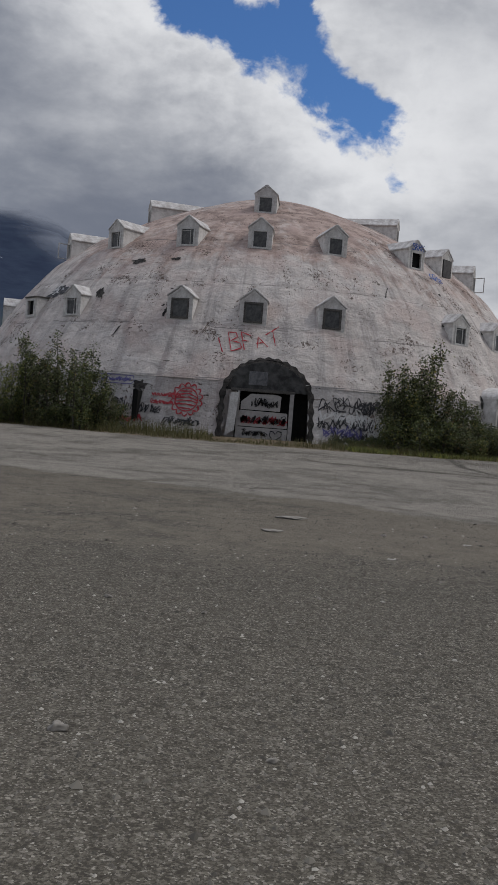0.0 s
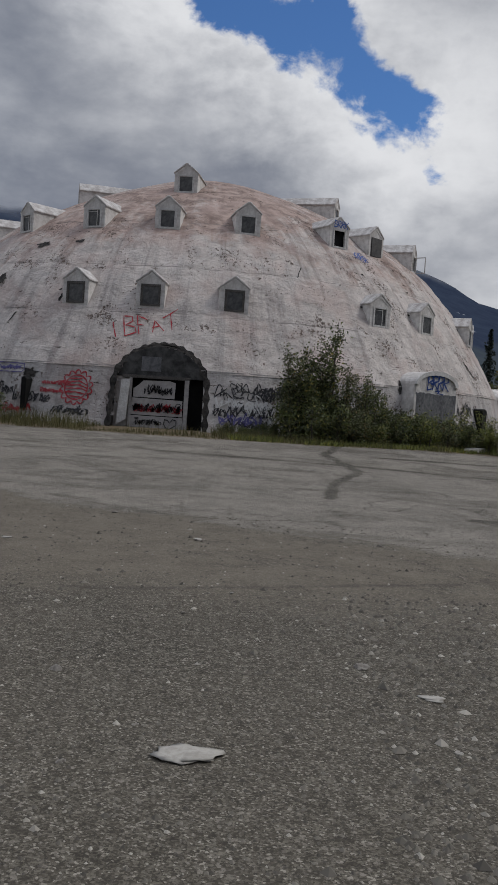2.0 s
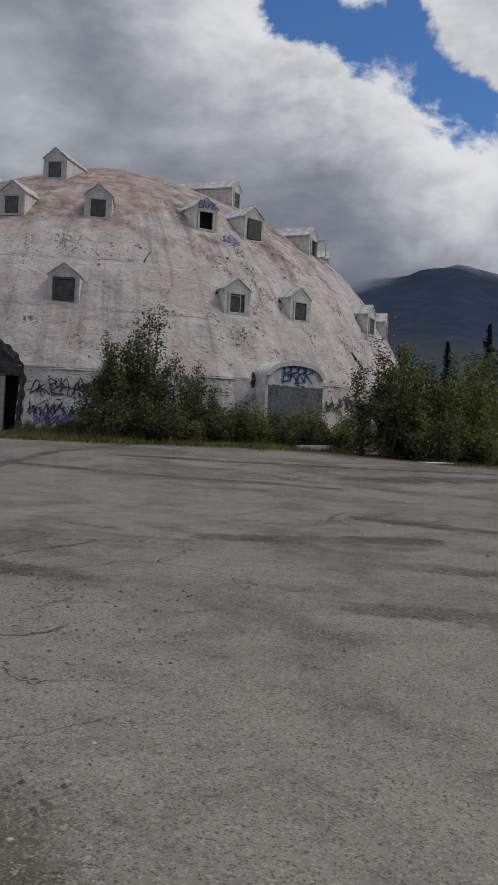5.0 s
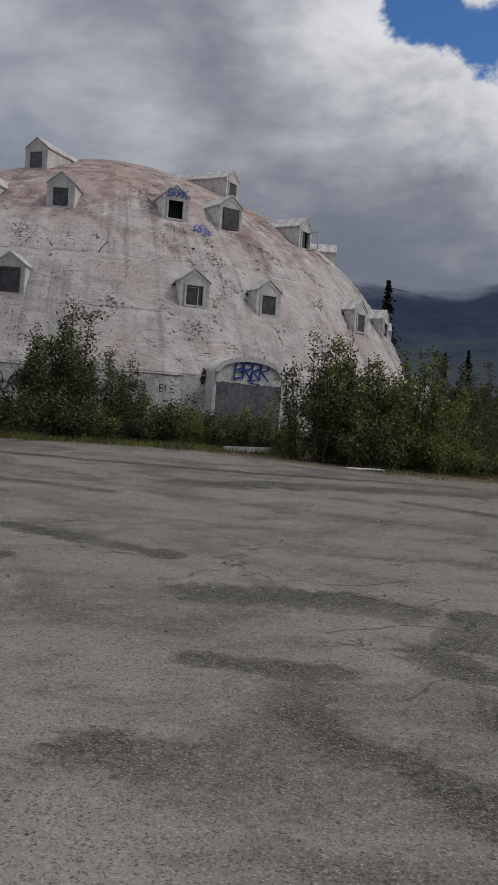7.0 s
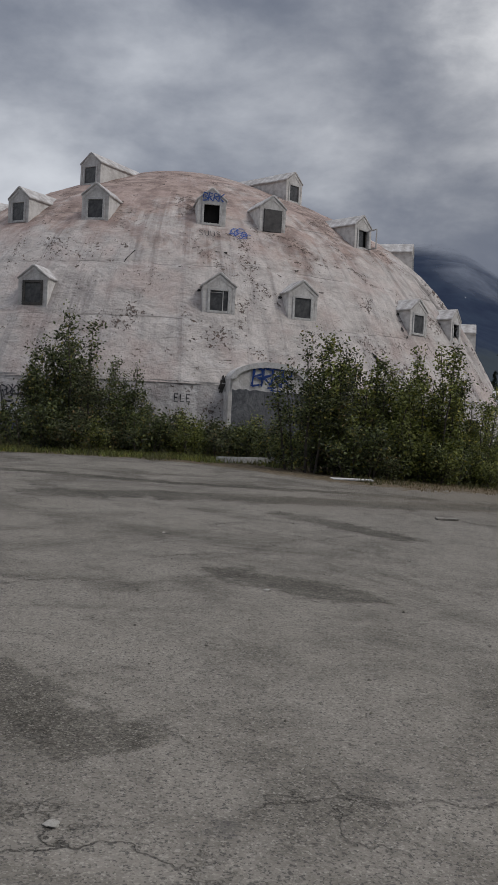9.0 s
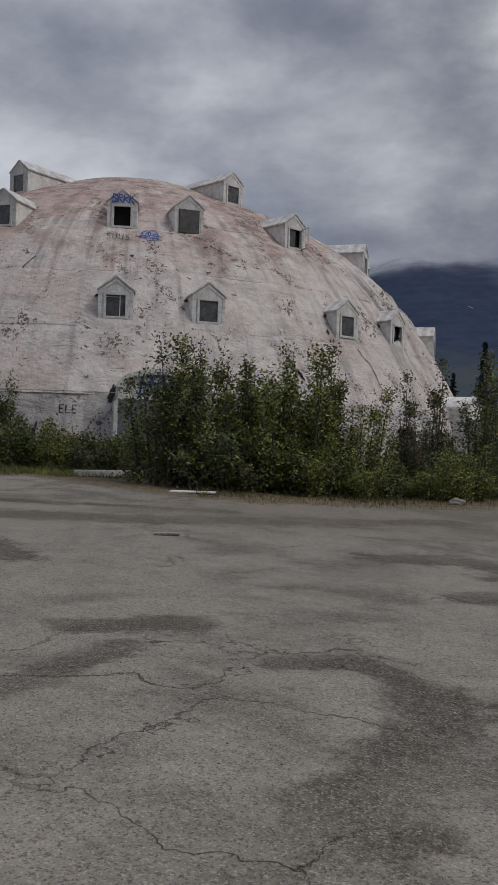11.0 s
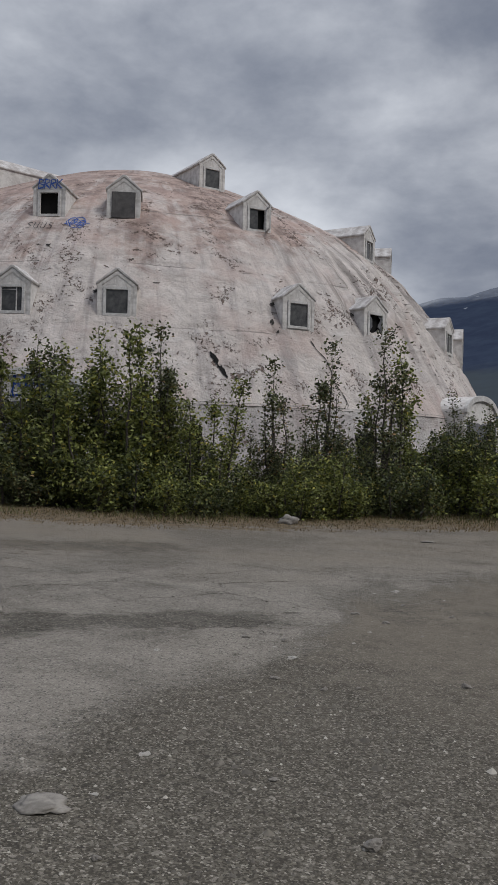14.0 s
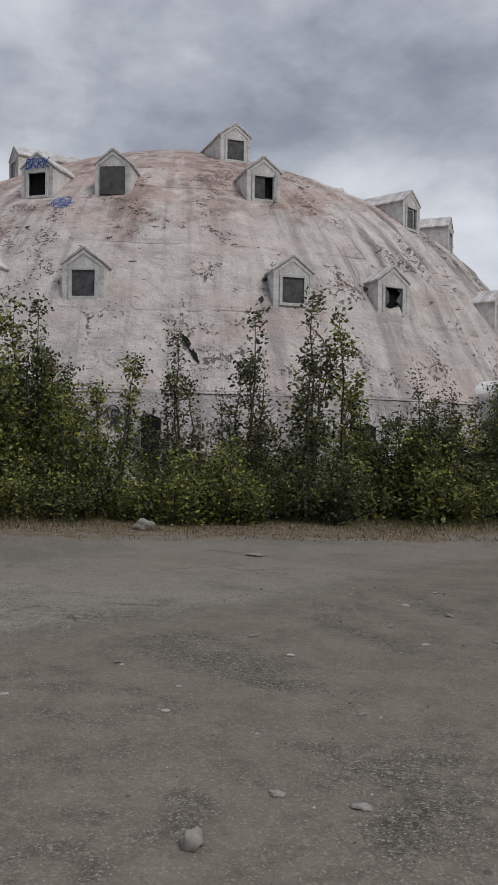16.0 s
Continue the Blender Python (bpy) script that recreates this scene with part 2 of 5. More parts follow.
def leafy(name, dark, light, dry):
    m, n = material(name)
    r = n.island()
    # the low dark tone also stands in for shade between leaves
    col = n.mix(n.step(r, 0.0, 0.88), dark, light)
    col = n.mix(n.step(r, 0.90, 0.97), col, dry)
    # noise patches darken the colour further, as shade inside a crown would
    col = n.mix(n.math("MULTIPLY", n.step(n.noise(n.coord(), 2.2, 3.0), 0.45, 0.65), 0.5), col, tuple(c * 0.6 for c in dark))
    lit = n.surface(col, 0.55, spec=0.35)
    glow = n.add("ShaderNodeBsdfTranslucent")
    n.plug(glow, "Color", n.mix(0.4, col, light))
    blend = n.add("ShaderNodeMixShader")
    blend.inputs[0].default_value = 0.24
    n.tree.links.new(lit, blend.inputs[1])
    n.tree.links.new(glow.outputs[0], blend.inputs[2])
    n.finish(blend.outputs[0])
    return m


# hollows in the tarmac where dark grit has gathered: half width, then the run of each
GULLIES = [(0.30, (26.05, 20.6), (25.95, 21.6), (25.75, 22.3), (25.7, 22.6)), (0.16, (25.65, 22.7), (25.0, 23.1), (24.6, 22.6)), (0.24, (26.2, 21.5), (26.75, 21.9)),
           (0.16, (26.25, 22.75), (26.5, 22.4), (26.85, 22.8), (27.0, 23.3), (26.45, 24.6), (26.0, 25.9)), (0.26, (24.8, 26.1), (25.3, 26.7)), (0.18, (26.5, 23.9), (26.2, 24.9), (25.9, 25.9)),
           (0.22, (26.35, 26.8), (26.7, 27.2)), (0.13, (27.2, 24.5), (27.4, 24.8)), (0.14, (27.6, 25.1), (27.75, 25.3)), (0.45, (23.2, 28.1), (24.0, 28.9), (25.3, 28.1)), (0.45, (24.9, 27.7), (25.3, 28.6), (25.4, 29.8)), (0.3, (25.4, 29.8), (26.3, 31.4))]
POCKETS = [(0.34, (24.35, 18.2), (24.1, 19.0), (23.95, 19.6)), (0.20, (23.5, 19.6), (23.5, 20.4), (23.6, 21.0), (23.5, 22.3)), (0.26, (22.9, 22.6), (23.5, 23.2)), (0.30, (18.2, 25.6), (20.3, 24.5)),
           (0.28, (19.4, 16.0), (19.35, 16.8), (20.0, 16.95), (20.6, 16.6), (21.2, 16.5)), (0.22, (19.1, 15.3), (19.8, 15.3), (20.35, 14.75)), (0.30, (17.7, 16.8), (18.3, 16.9)),
           (0.26, (20.0, 14.2), (20.3, 14.3)), (0.22, (19.5, 14.6), (19.6, 14.3)), (0.24, (21.1, 14.8), (21.1, 15.6)), (0.35, (19.8, 20.7), (20.9, 20.5))]
HOLLOWS = [(0.24, (17.6, 13.1), (18.2, 13.2)), (0.30, (17.0, 16.5), (17.8, 16.7), (18.6, 16.7)), (0.16, (17.6, 14.7), (18.4, 14.8)), (0.20, (18.3, 14.3), (18.6, 13.7), (19.0, 13.6), (19.5, 13.1)),
           (0.24, (19.0, 15.5), (19.4, 15.3)), (0.22, (14.1, 18.6), (16.2, 17.9)), (0.24, (12.4, 16.2), (14.8, 16.9)), (0.22, (14.2, 13.1), (15.1, 13.2), (15.5, 12.8)), (0.2, (14.8, 15.1), (15.4, 15.1)),
           (0.22, (15.9, 10.7), (16.6, 10.8)), (0.16, (16.7, 12.5), (17.1, 12.5)), (0.25, (8.3, 14.9), (9.3, 14.5)), (0.24, (9.2, 13.9), (10.4, 13.8), (11.6, 13.5))]
SEAMS = [(0.16, (7.4, 34.6), (6.5, 27.1), (7.1, 22.1)), (0.11, (7.1, 22.1), (6.4, 19.1), (6.2, 16.4)), (0.6, (14.0, 24.9), (18.9, 28.8), (22.1, 33.7)), (0.28, (8.0, 27.5), (14.5, 28.3), (18.8, 31.2)), (0.2, (2.0, 24.5), (9.0, 23.2), (13.5, 22.5))]
# where wheels have dug through the gravel
TRACKS = [(0.13, (8.45, 11.0), (8.7, 9.3), (9.0, 7.8), (9.25, 6.2)), (0.10, (7.4, 10.6), (8.0, 8.6), (8.3, 6.4)), (0.07, (8.5, 10.15), (9.5, 9.7), (10.4, 9.35), (11.4, 9.15)), (0.06, (2.2, 8.5), (4.6, 9.3), (7.1, 10.3))]


def lot():
    """Worn tarmac whose hollows are filled with dark grit, finely cracked; gravel at the south and the east."""
    m, n = material("worn_lot")
    p = n.coord()
    x, y, _ = n.split(p)
    wide = n.noise(p, 0.13, 5.0, 0.6, 0.5)
    mid = n.noise(p, 0.42, 6.0, 0.60, 1.0)
    small = n.noise(p, 2.6, 6.0, 0.68)
    rough_edge = n.noise(p, 9.0, 4.0, 0.7)
    grit = n.noise(p, 60.0, 3.0, 0.75)
    one = n.split(n.cells(p, 105.0, out="Color"))[0]
    two = n.split(n.cells(p, 58.0, out="Color"))[1]
    stretchy = n.noise(n.vec("ADD", n.scaled(p, 0.34, 0.52, 1.0), (4.0, 9.0, 0.0)), 1.0, 7.0, 0.64, 0.9)
    wob = n.math("MULTIPLY", n.math("SUBTRACT", mid, 0.5), 3.0)
    fray = n.math("MULTIPLY", n.math("SUBTRACT", rough_edge, 0.5), 0.7)
    south = n.math("ADD", n.math("SUBTRACT", n.math("SUBTRACT", 15.0, n.math("MULTIPLY", x, 0.42)), n.math("SUBTRACT", y, wob)), fray)
    south = n.step(south, -0.25, 0.35)
    east = n.math("SUBTRACT", n.math("ADD", x, wob), n.math("SUBTRACT", 28.0, n.math("MULTIPLY", n.math("SUBTRACT", y, 25.0), 0.17)))
    east = n.step(n.math("ADD", east, fray), -0.25, 0.45)
    zone = n.math("MAXIMUM", south, east)
    mark = n.add("ShaderNodeAttribute")
    mark.attribute_name = "grit"
    rut = n.add("ShaderNodeAttribute")
    rut.attribute_name = "track"
    frayed = n.noise(p, 4.6, 5.0, 0.72, 0.8)
    ragged = n.math("ADD", n.math("MULTIPLY", n.math("SUBTRACT", rough_edge, 0.5), 0.55), n.math("MULTIPLY", n.math("SUBTRACT", n.noise(p, 1.5, 5.0, 0.62, 0.9), 0.5), 1.35))
    ragged = n.math("ADD", ragged, n.math("MULTIPLY", n.math("SUBTRACT", frayed, 0.5), 0.9))
    ragged = n.math("ADD", ragged, n.math("MULTIPLY", n.math("SUBTRACT", n.math("MAXIMUM", one, two), 0.66), 0.35))
    hollow = n.step(n.math("ADD", mark.outputs["Fac"], ragged), 0.41, 0.61)
    hollow = n.math("MULTIPLY", hollow, n.step(n.noise(p, 0.9, 3.0, 0.6), 0.3, 0.6, 0.62, 1.0))
    # elsewhere the grit lies thin, in loose drifts
    drift = n.math("ADD", n.math("MAXIMUM", n.math("ADD", mid, -0.02), stretchy), n.math("MULTIPLY", ragged, 0.20))
    drift = n.math("MULTIPLY", n.step(drift, 0.47, 0.68), 0.66)
    hollow = n.math("MAXIMUM", hollow, drift)
    dug = n.step(n.math("ADD", rut.outputs["Fac"], ragged), 0.40, 0.90)
    # the tarmac: pale worn stone in a dark binder
    grain = n.math("ADD", n.math("MULTIPLY", one, 0.65), n.math("MULTIPLY", two, 0.35))
    tar = n.mix(n.step(small, 0.3, 0.75), (0.262, 0.236, 0.200), (0.208, 0.186, 0.157))
    tar = n.mix(n.math("MULTIPLY", n.step(wide, 0.48, 0.7), 0.5), tar, (0.270, 0.242, 0.200))
    tar = n.mix(n.math("MULTIPLY", n.step(grain, 0.62, 0.92), 0.60), tar, (0.40, 0.366, 0.315))
    tar = n.mix(n.math("MULTIPLY", n.step(grain, 0.36, 0.12), 0.75), tar, (0.060, 0.057, 0.053))
    tar = n.mix(n.math("MULTIPLY", n.step(small, 0.60, 0.74), 0.5), tar, (0.085, 0.080, 0.075))
    cr = n.cells(n.vec("ADD", p, n.join(n.math("MULTIPLY", small, 0.9), n.math("MULTIPLY", n.noise(p, 1.3, 4.0, 0.6), 1.6), 0.0)), 0.75, "DISTANCE_TO_EDGE")
    crack = n.math("MULTIPLY", n.step(cr, 0.002, 0.007, 1.0, 0.0), n.step(n.noise(p, 0.3, 3.0), 0.50, 0.60))
    tar = n.mix(n.math("MULTIPLY", crack, 0.7), tar, (0.030, 0.029, 0.027))
    # loose gravel: mostly dull, here and there a pale stone
    peb = n.mix(n.step(one, 0.1, 0.9), (0.050, 0.044, 0.034), (0.150, 0.135, 0.107))
    peb = n.mix(n.math("MULTIPLY", n.step(one, 0.88, 0.97), 0.75), peb, (0.38, 0.35, 0.295))
    peb = n.mix(n.math("MULTIPLY", n.step(two, 0.93, 0.98), 0.6), peb, (0.29, 0.262, 0.222))
    peb = n.mix(n.math("MULTIPLY", n.step(grit, 0.47, 0.33), 0.8), peb, (0.028, 0.026, 0.024))
    clump = n.noise(p, 17.0, 4.0, 0.72)
    peb = n.mix(n.math("MULTIPLY", n.step(clump, 0.48, 0.34), 0.75), peb, (0.030, 0.026, 0.021))
    peb = n.mix(n.math("MULTIPLY", n.step(clump, 0.56, 0.72), 0.55), peb, (0.27, 0.245, 0.205))
    tar = n.mix(n.math("MULTIPLY", n.step(clump, 0.42, 0.30), 0.6), tar, (0.062, 0.057, 0.047))
    # packed fines: a band along the tarmac, and most of the east side
    packed = n.math("MAXIMUM", n.math("MULTIPLY", south, n.step(n.math("ADD", y, wob), 7.8, 10.2, 0.12, 0.66)), n.math("MULTIPLY", east, n.step(n.math("ADD", y, wob), 28.5, 33.0, 0.10, 0.70)))
    packed = n.math("MULTIPLY", packed, n.step(n.math("ADD", stretchy, n.math("MULTIPLY", n.math("SUBTRACT", small, 0.5), 0.5)), 0.25, 0.52))
    peb = n.mix(n.math("MULTIPLY", packed, zone), peb, n.mix(n.step(small, 0.35, 0.65), (0.168, 0.143, 0.110), (0.216, 0.186, 0.146)))
    peb = n.mix(n.math("MULTIPLY", n.math("MULTIPLY", dug, zone), 0.42), peb, (0.040, 0.036, 0.031))
    gravel = n.math("MAXIMUM", zone, n.math("MULTIPLY", hollow, 0.88))
    dusk = n.mix(n.math("MULTIPLY", hollow, n.math("SUBTRACT", 1.0, zone)), peb, n.vec("SCALE", peb, 0.80))
    col = n.mix(gravel, tar, dusk)
    dist = n.math("SQRT", n.math("ADD", n.math("POWER", n.math("SUBTRACT", x, CX), 2.0), n.math("POWER", n.math("SUBTRACT", y, CY), 2.0)))
    # packed brown fines over the tarmac on the east side, towards the bushes
    silt = n.math("MULTIPLY", n.step(n.math("ADD", dist, n.math("MULTIPLY", wob, 1.6)), 31.2, 28.0), n.step(x, 15.0, 20.0, 0.0, 0.72))
    silt = n.math("MULTIPLY", silt, n.step(n.math("ADD", stretchy, n.math("MULTIPLY", n.math("SUBTRACT", frayed, 0.5), 0.3)), 0.62, 0.42, 0.45, 1.0))
    col = n.mix(silt, col, n.mix(n.step(small, 0.3, 0.7), (0.155, 0.132, 0.102), (0.215, 0.184, 0.142)))
    # the verge starts farther out on the east side
    far_out = n.math("MULTIPLY", n.step(x, 10.0, 18.0), 4.6)
    litter = n.math("MULTIPLY", n.math("SUBTRACT", small, 0.5), n.step(x, 14.0, 20.0, 1.8, 5.0))
    verge = n.math("SUBTRACT", n.math("ADD", dist, litter), far_out)
    soil = n.mix(n.step(rough_edge, 0.35, 0.65), (0.095, 0.072, 0.046), (0.215, 0.165, 0.105))
    col = n.mix(n.step(verge, 20.1, 20.9, 1.0, 0.0), col, soil)
    wild = n.mix(n.noise(p, 0.05, 4.0), (0.035, 0.045, 0.022), (0.065, 0.068, 0.035))
    far = n.math("ADD", n.step(y, 70.0, 84.0), n.step(n.vec("LENGTH", p), 110.0, 150.0), clamp=True)
    col = n.mix(far, col, wild)
    h = n.math("ADD", n.math("MULTIPLY", grain, 0.35), n.math("MULTIPLY", one, n.math("MULTIPLY", gravel, 1.0)))
    h = n.math("ADD", h, n.math("SUBTRACT", n.math("MULTIPLY", small, 0.8), n.math("MULTIPLY", crack, n.math("SUBTRACT", 1.0, zone))))
    n.finish(n.surface(col, 0.93, n.bump(h, 1.0, 0.028), spec=0.2))
    return m


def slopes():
    """Far wooded slopes with bare upper ground, distance haze put into their blue; the tops are lost in cloud."""
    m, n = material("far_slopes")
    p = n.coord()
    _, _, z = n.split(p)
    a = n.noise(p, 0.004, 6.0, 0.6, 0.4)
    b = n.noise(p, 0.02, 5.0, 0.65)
    # the blue of distance haze is mixed into these base colours
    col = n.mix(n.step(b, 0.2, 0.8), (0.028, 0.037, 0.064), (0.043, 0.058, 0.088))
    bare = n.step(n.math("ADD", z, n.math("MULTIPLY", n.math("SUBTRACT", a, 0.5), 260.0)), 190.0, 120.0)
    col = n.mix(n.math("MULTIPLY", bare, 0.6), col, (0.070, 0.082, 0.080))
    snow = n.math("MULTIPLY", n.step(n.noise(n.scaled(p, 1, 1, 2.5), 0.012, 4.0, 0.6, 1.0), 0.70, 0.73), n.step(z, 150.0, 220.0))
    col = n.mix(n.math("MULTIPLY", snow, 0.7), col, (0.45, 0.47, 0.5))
    veil = n.math("ADD", z, n.math("MULTIPLY", n.math("SUBTRACT", n.noise(p, 0.0032, 5.0, 0.6), 0.5), 240.0))
    east, _, _ = n.split(p)
    veil = n.math("ADD", veil, n.step(n.math("ABSOLUTE", n.math("ADD", east, 230.0)), 120.0, 420.0, 120.0, 0.0))
    solid = n.step(veil, 400.0, 520.0, 1.0, 0.0)
    body = n.surface(col, 1.0, spec=0.0)
    clear = n.add("ShaderNodeBsdfTransparent")
    blend = n.add("ShaderNodeMixShader")
    n.plug(blend, 0, solid)
    n.tree.links.new(clear.outputs[0], blend.inputs[1])
    n.tree.links.new(body, blend.inputs[2])
    n.finish(blend.outputs[0])
    return m


M_DOME = stucco("dome_coat", 1.0)
M_WALL = stucco("wall_coat", 0.5, (0.54, 0.51, 0.49))
M_DORM = plain("dormer_coat", (0.71, 0.685, 0.655), (0.47, 0.44, 0.415), 5, 0.9, bump=0.7, dist=0.05)
M_ROOF = plain("roof_coat", (0.66, 0.64, 0.62), (0.36, 0.33, 0.31), 4, 0.9, bump=0.9, dist=0.06)
M_TRIM = plain("weathered_white_paint", (0.66, 0.65, 0.63), (0.45, 0.43, 0.41), 14, 0.7)
M_DARKTRIM = plain("dark_frame", (0.06, 0.055, 0.05), (0.13, 0.12, 0.11), 20, 0.7)
M_BOARD = plain("grey_board", (0.065, 0.062, 0.062), (0.125, 0.118, 0.114), 5, 0.8)
# near black, stands in for the shade inside openings
M_VOID = plain("unlit_inside_black", (0.006, 0.006, 0.006), (0.012, 0.011, 0.010), 5, 0.95)
M_GLASS = plain("dirty_glass", (0.035, 0.036, 0.037), (0.125, 0.123, 0.12), 5, 0.3, spec=0.5)
M_SOOT = plain("broken_edge", (0.014, 0.013, 0.012), (0.065, 0.058, 0.053), 7, 0.95, bump=0.8, dist=0.05)
M_TYMP = plain("dark_plaster", (0.022, 0.022, 0.022), (0.11, 0.108, 0.105), 3, 0.9)
M_PANEL = plain("painted_board", (0.42, 0.40, 0.385), (0.30, 0.285, 0.275), 7, 0.8)
M_OLDWOOD = plain("grey_planks", (0.085, 0.088, 0.096), (0.19, 0.19, 0.195), 9, 0.85, (1, 1, 0.8), bump=0.8, dist=0.04)
M_BARK = plain("bark", (0.045, 0.038, 0.032), (0.105, 0.092, 0.08), 18, 0.9, (1, 1, 0.3))
# dark ends of the bush leaves are near black, for shaded gaps
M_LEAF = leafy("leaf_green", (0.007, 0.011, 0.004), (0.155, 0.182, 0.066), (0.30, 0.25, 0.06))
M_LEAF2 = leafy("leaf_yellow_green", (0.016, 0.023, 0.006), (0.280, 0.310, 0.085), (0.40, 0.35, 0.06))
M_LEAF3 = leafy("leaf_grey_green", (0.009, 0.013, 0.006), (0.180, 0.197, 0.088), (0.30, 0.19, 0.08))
M_NEEDLE = leafy("needles", (0.008, 0.014, 0.010), (0.020, 0.030, 0.020), (0.03, 0.03, 0.018))
M_GRASS = leafy("grass_blades", (0.06, 0.062, 0.022), (0.16, 0.145, 0.06), (0.26, 0.20, 0.10))
M_STALK = leafy("dry_stalks", (0.13, 0.09, 0.045), (0.26, 0.19, 0.10), (0.30, 0.24, 0.14))
M_STONE = plain("pale_stone", (0.30, 0.275, 0.24), (0.16, 0.146, 0.126), 25, 0.9, bump=0.6)
M_PALE = plain("sandy_stone", (0.44, 0.415, 0.37), (0.31, 0.29, 0.255), 30, 0.9, bump=0.5)
M_LOT = lot()
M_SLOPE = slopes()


def paint(name, col):
    m, n = material(name)
    f = n.noise(n.coord(), 11.0, 5.0, 0.6)
    n.finish(n.surface(n.mix(n.step(f, 0.5, 0.72), col, tuple(0.5 * c + 0.16 for c in col)), 0.6))
    return m


M_RED = paint("red_spray", (0.38, 0.035, 0.045))
M_BLUE = paint("blue_spray", (0.025, 0.085, 0.33))
M_NAVY = paint("dark_blue_spray", (0.012, 0.045, 0.20))
M_BLACK = paint("black_spray", (0.022, 0.021, 0.024))
M_WHITE = paint("white_spray", (0.58, 0.57, 0.56))
M_PURPLE = paint("violet_spray", (0.10, 0.09, 0.25))


# ---- mesh helpers ----
def part(name, bm, mat, parent=None, label="", flat=True):
    me = bpy.data.meshes.new(name)
    bm.normal_update()
    bm.to_mesh(me)
    bm.free()
    me.materials.append(mat)
    if not flat:
        me.polygons.foreach_set("use_smooth", [True] * len(me.polygons))
    ob = new(name, me)
    if parent is not None:
        ob.parent = parent
    if label:
        ob["label"] = label
    return ob


def raw(name, verts, faces, mat, parent=None, label="", flat=True):
    me = bpy.data.meshes.new(name)
    me.from_pydata(verts, [], faces)
    me.materials.append(mat)
    if not flat:
        me.polygons.foreach_set("use_smooth", [True] * len(me.polygons))
    me.update()
    ob = new(name, me)
    if parent is not None:
        ob.parent = parent
    if label:
        ob["label"] = label
    return ob


def box(bm, x0, x1, y0, y1, z0, z1, bevel=0.0, m=None):
    made = bmesh.ops.create_cube(bm, size=1.0)["verts"]
    for v in made:
        v.co = Vector((x0 + (v.co.x + 0.5) * (x1 - x0), y0 + (v.co.y + 0.5) * (y1 - y0), z0 + (v.co.z + 0.5) * (z1 - z0)))
        if m is not None:
            v.co = m @ v.co
    if bevel:
        edges = list({e for v in made for e in v.link_edges})
        bmesh.ops.bevel(bm, geom=edges, offset=bevel, segments=2, affect="EDGES")


def prism(bm, outline, y0, y1):
    """An outline in x and z, drawn out along y."""
    a = [bm.verts.new((x, y0, z)) for x, z in outline]
    b = [bm.verts.new((x, y1, z)) for x, z in outline]
    k = len(outline)
    bm.faces.new(a)
    bm.faces.new(b[::-1])
    for i in range(k):
        j = (i + 1) % k
        bm.faces.new((a[j], a[i], b[i], b[j]))
    bmesh.ops.recalc_face_normals(bm, faces=bm.faces)


# ---- ground ----
def build_ground():
    bm = bmesh.new()
    xs = sorted({*[round(-40 + i * 0.8, 2) for i in range(126)], *[round(3.9 + i * 0.1, 2) for i in range(250)], *[s * (62 + 1.28 ** i * 6) for i in range(27) for s in (-1, 1)]})
    ys = sorted({*[round(-10 + i * 0.8, 2) for i in range(126)], *[round(5.9 + i * 0.1, 2) for i in range(282)], *[92 + 1.28 ** i * 6 for i in range(27)], *[-12 - 1.28 ** i * 6 for i in range(27)]})
    grid = []
    for y in ys:
        row = []
        for x in xs:
            near = abs(x) < 60 and -15 < y < 95
            z = ground_z(x, y) + (0.02 * noise.noise((x * 0.35, y * 0.35, 0)) if near else 0)
            row.append(bm.verts.new((x, y, z)))
        grid.append(row)
    for a, b in zip(grid, grid[1:]):
        for i in range(len(a) - 1):
            bm.faces.new((a[i], a[i + 1], b[i + 1], b[i]))
    ob = part("ground", bm, M_LOT, flat=False)
    co = np.empty(len(ob.data.vertices) * 3, dtype=np.float32)
    ob.data.vertices.foreach_get("co", co)
    q = co.reshape(-1, 3)[:, :2].astype(float)
    for name, runs in (("grit", GULLIES + POCKETS + HOLLOWS + SEAMS), ("track", TRACKS)):
        worn = np.zeros(len(q))
        for half, *knots in runs:
            for a, b in zip(knots, knots[1:]):
                run = np.array(b) - a
                rel = q - a
                f = np.clip(rel @ run / max(run @ run, 0.01), 0, 1)
                off = np.linalg.norm(rel - f[:, None] * run, axis=1)
                worn = np.maximum(worn, np.clip(1.0 - 0.5 * off / half, 0, 1))
        ob.data.attributes.new(name, "FLOAT", "POINT").data.foreach_set("value", worn.astype(np.float32))
    return tagged(ob, "worn cracked tarmac and gravel lot, grey-brown with damp patches", "ground", kind="structure")


build_ground()

# far ridge: bearing from the lot and how high it stands over the horizon, in degrees
RIDGE_AZ = [-180, -90, -60, -45, -36, -31, -27, -20, -13, -9, -3, 1, 5.4, 8, 13, 20, 40, 90, 180]
RIDGE_EL = [5, 6, 8.0, 8.6, 8.4, 9.6, 10.4, 12.0, 11.9, 9.4, 8.4, 8.9, 9.9, 9.0, 6.9, 5.4, 4.5, 5, 5]


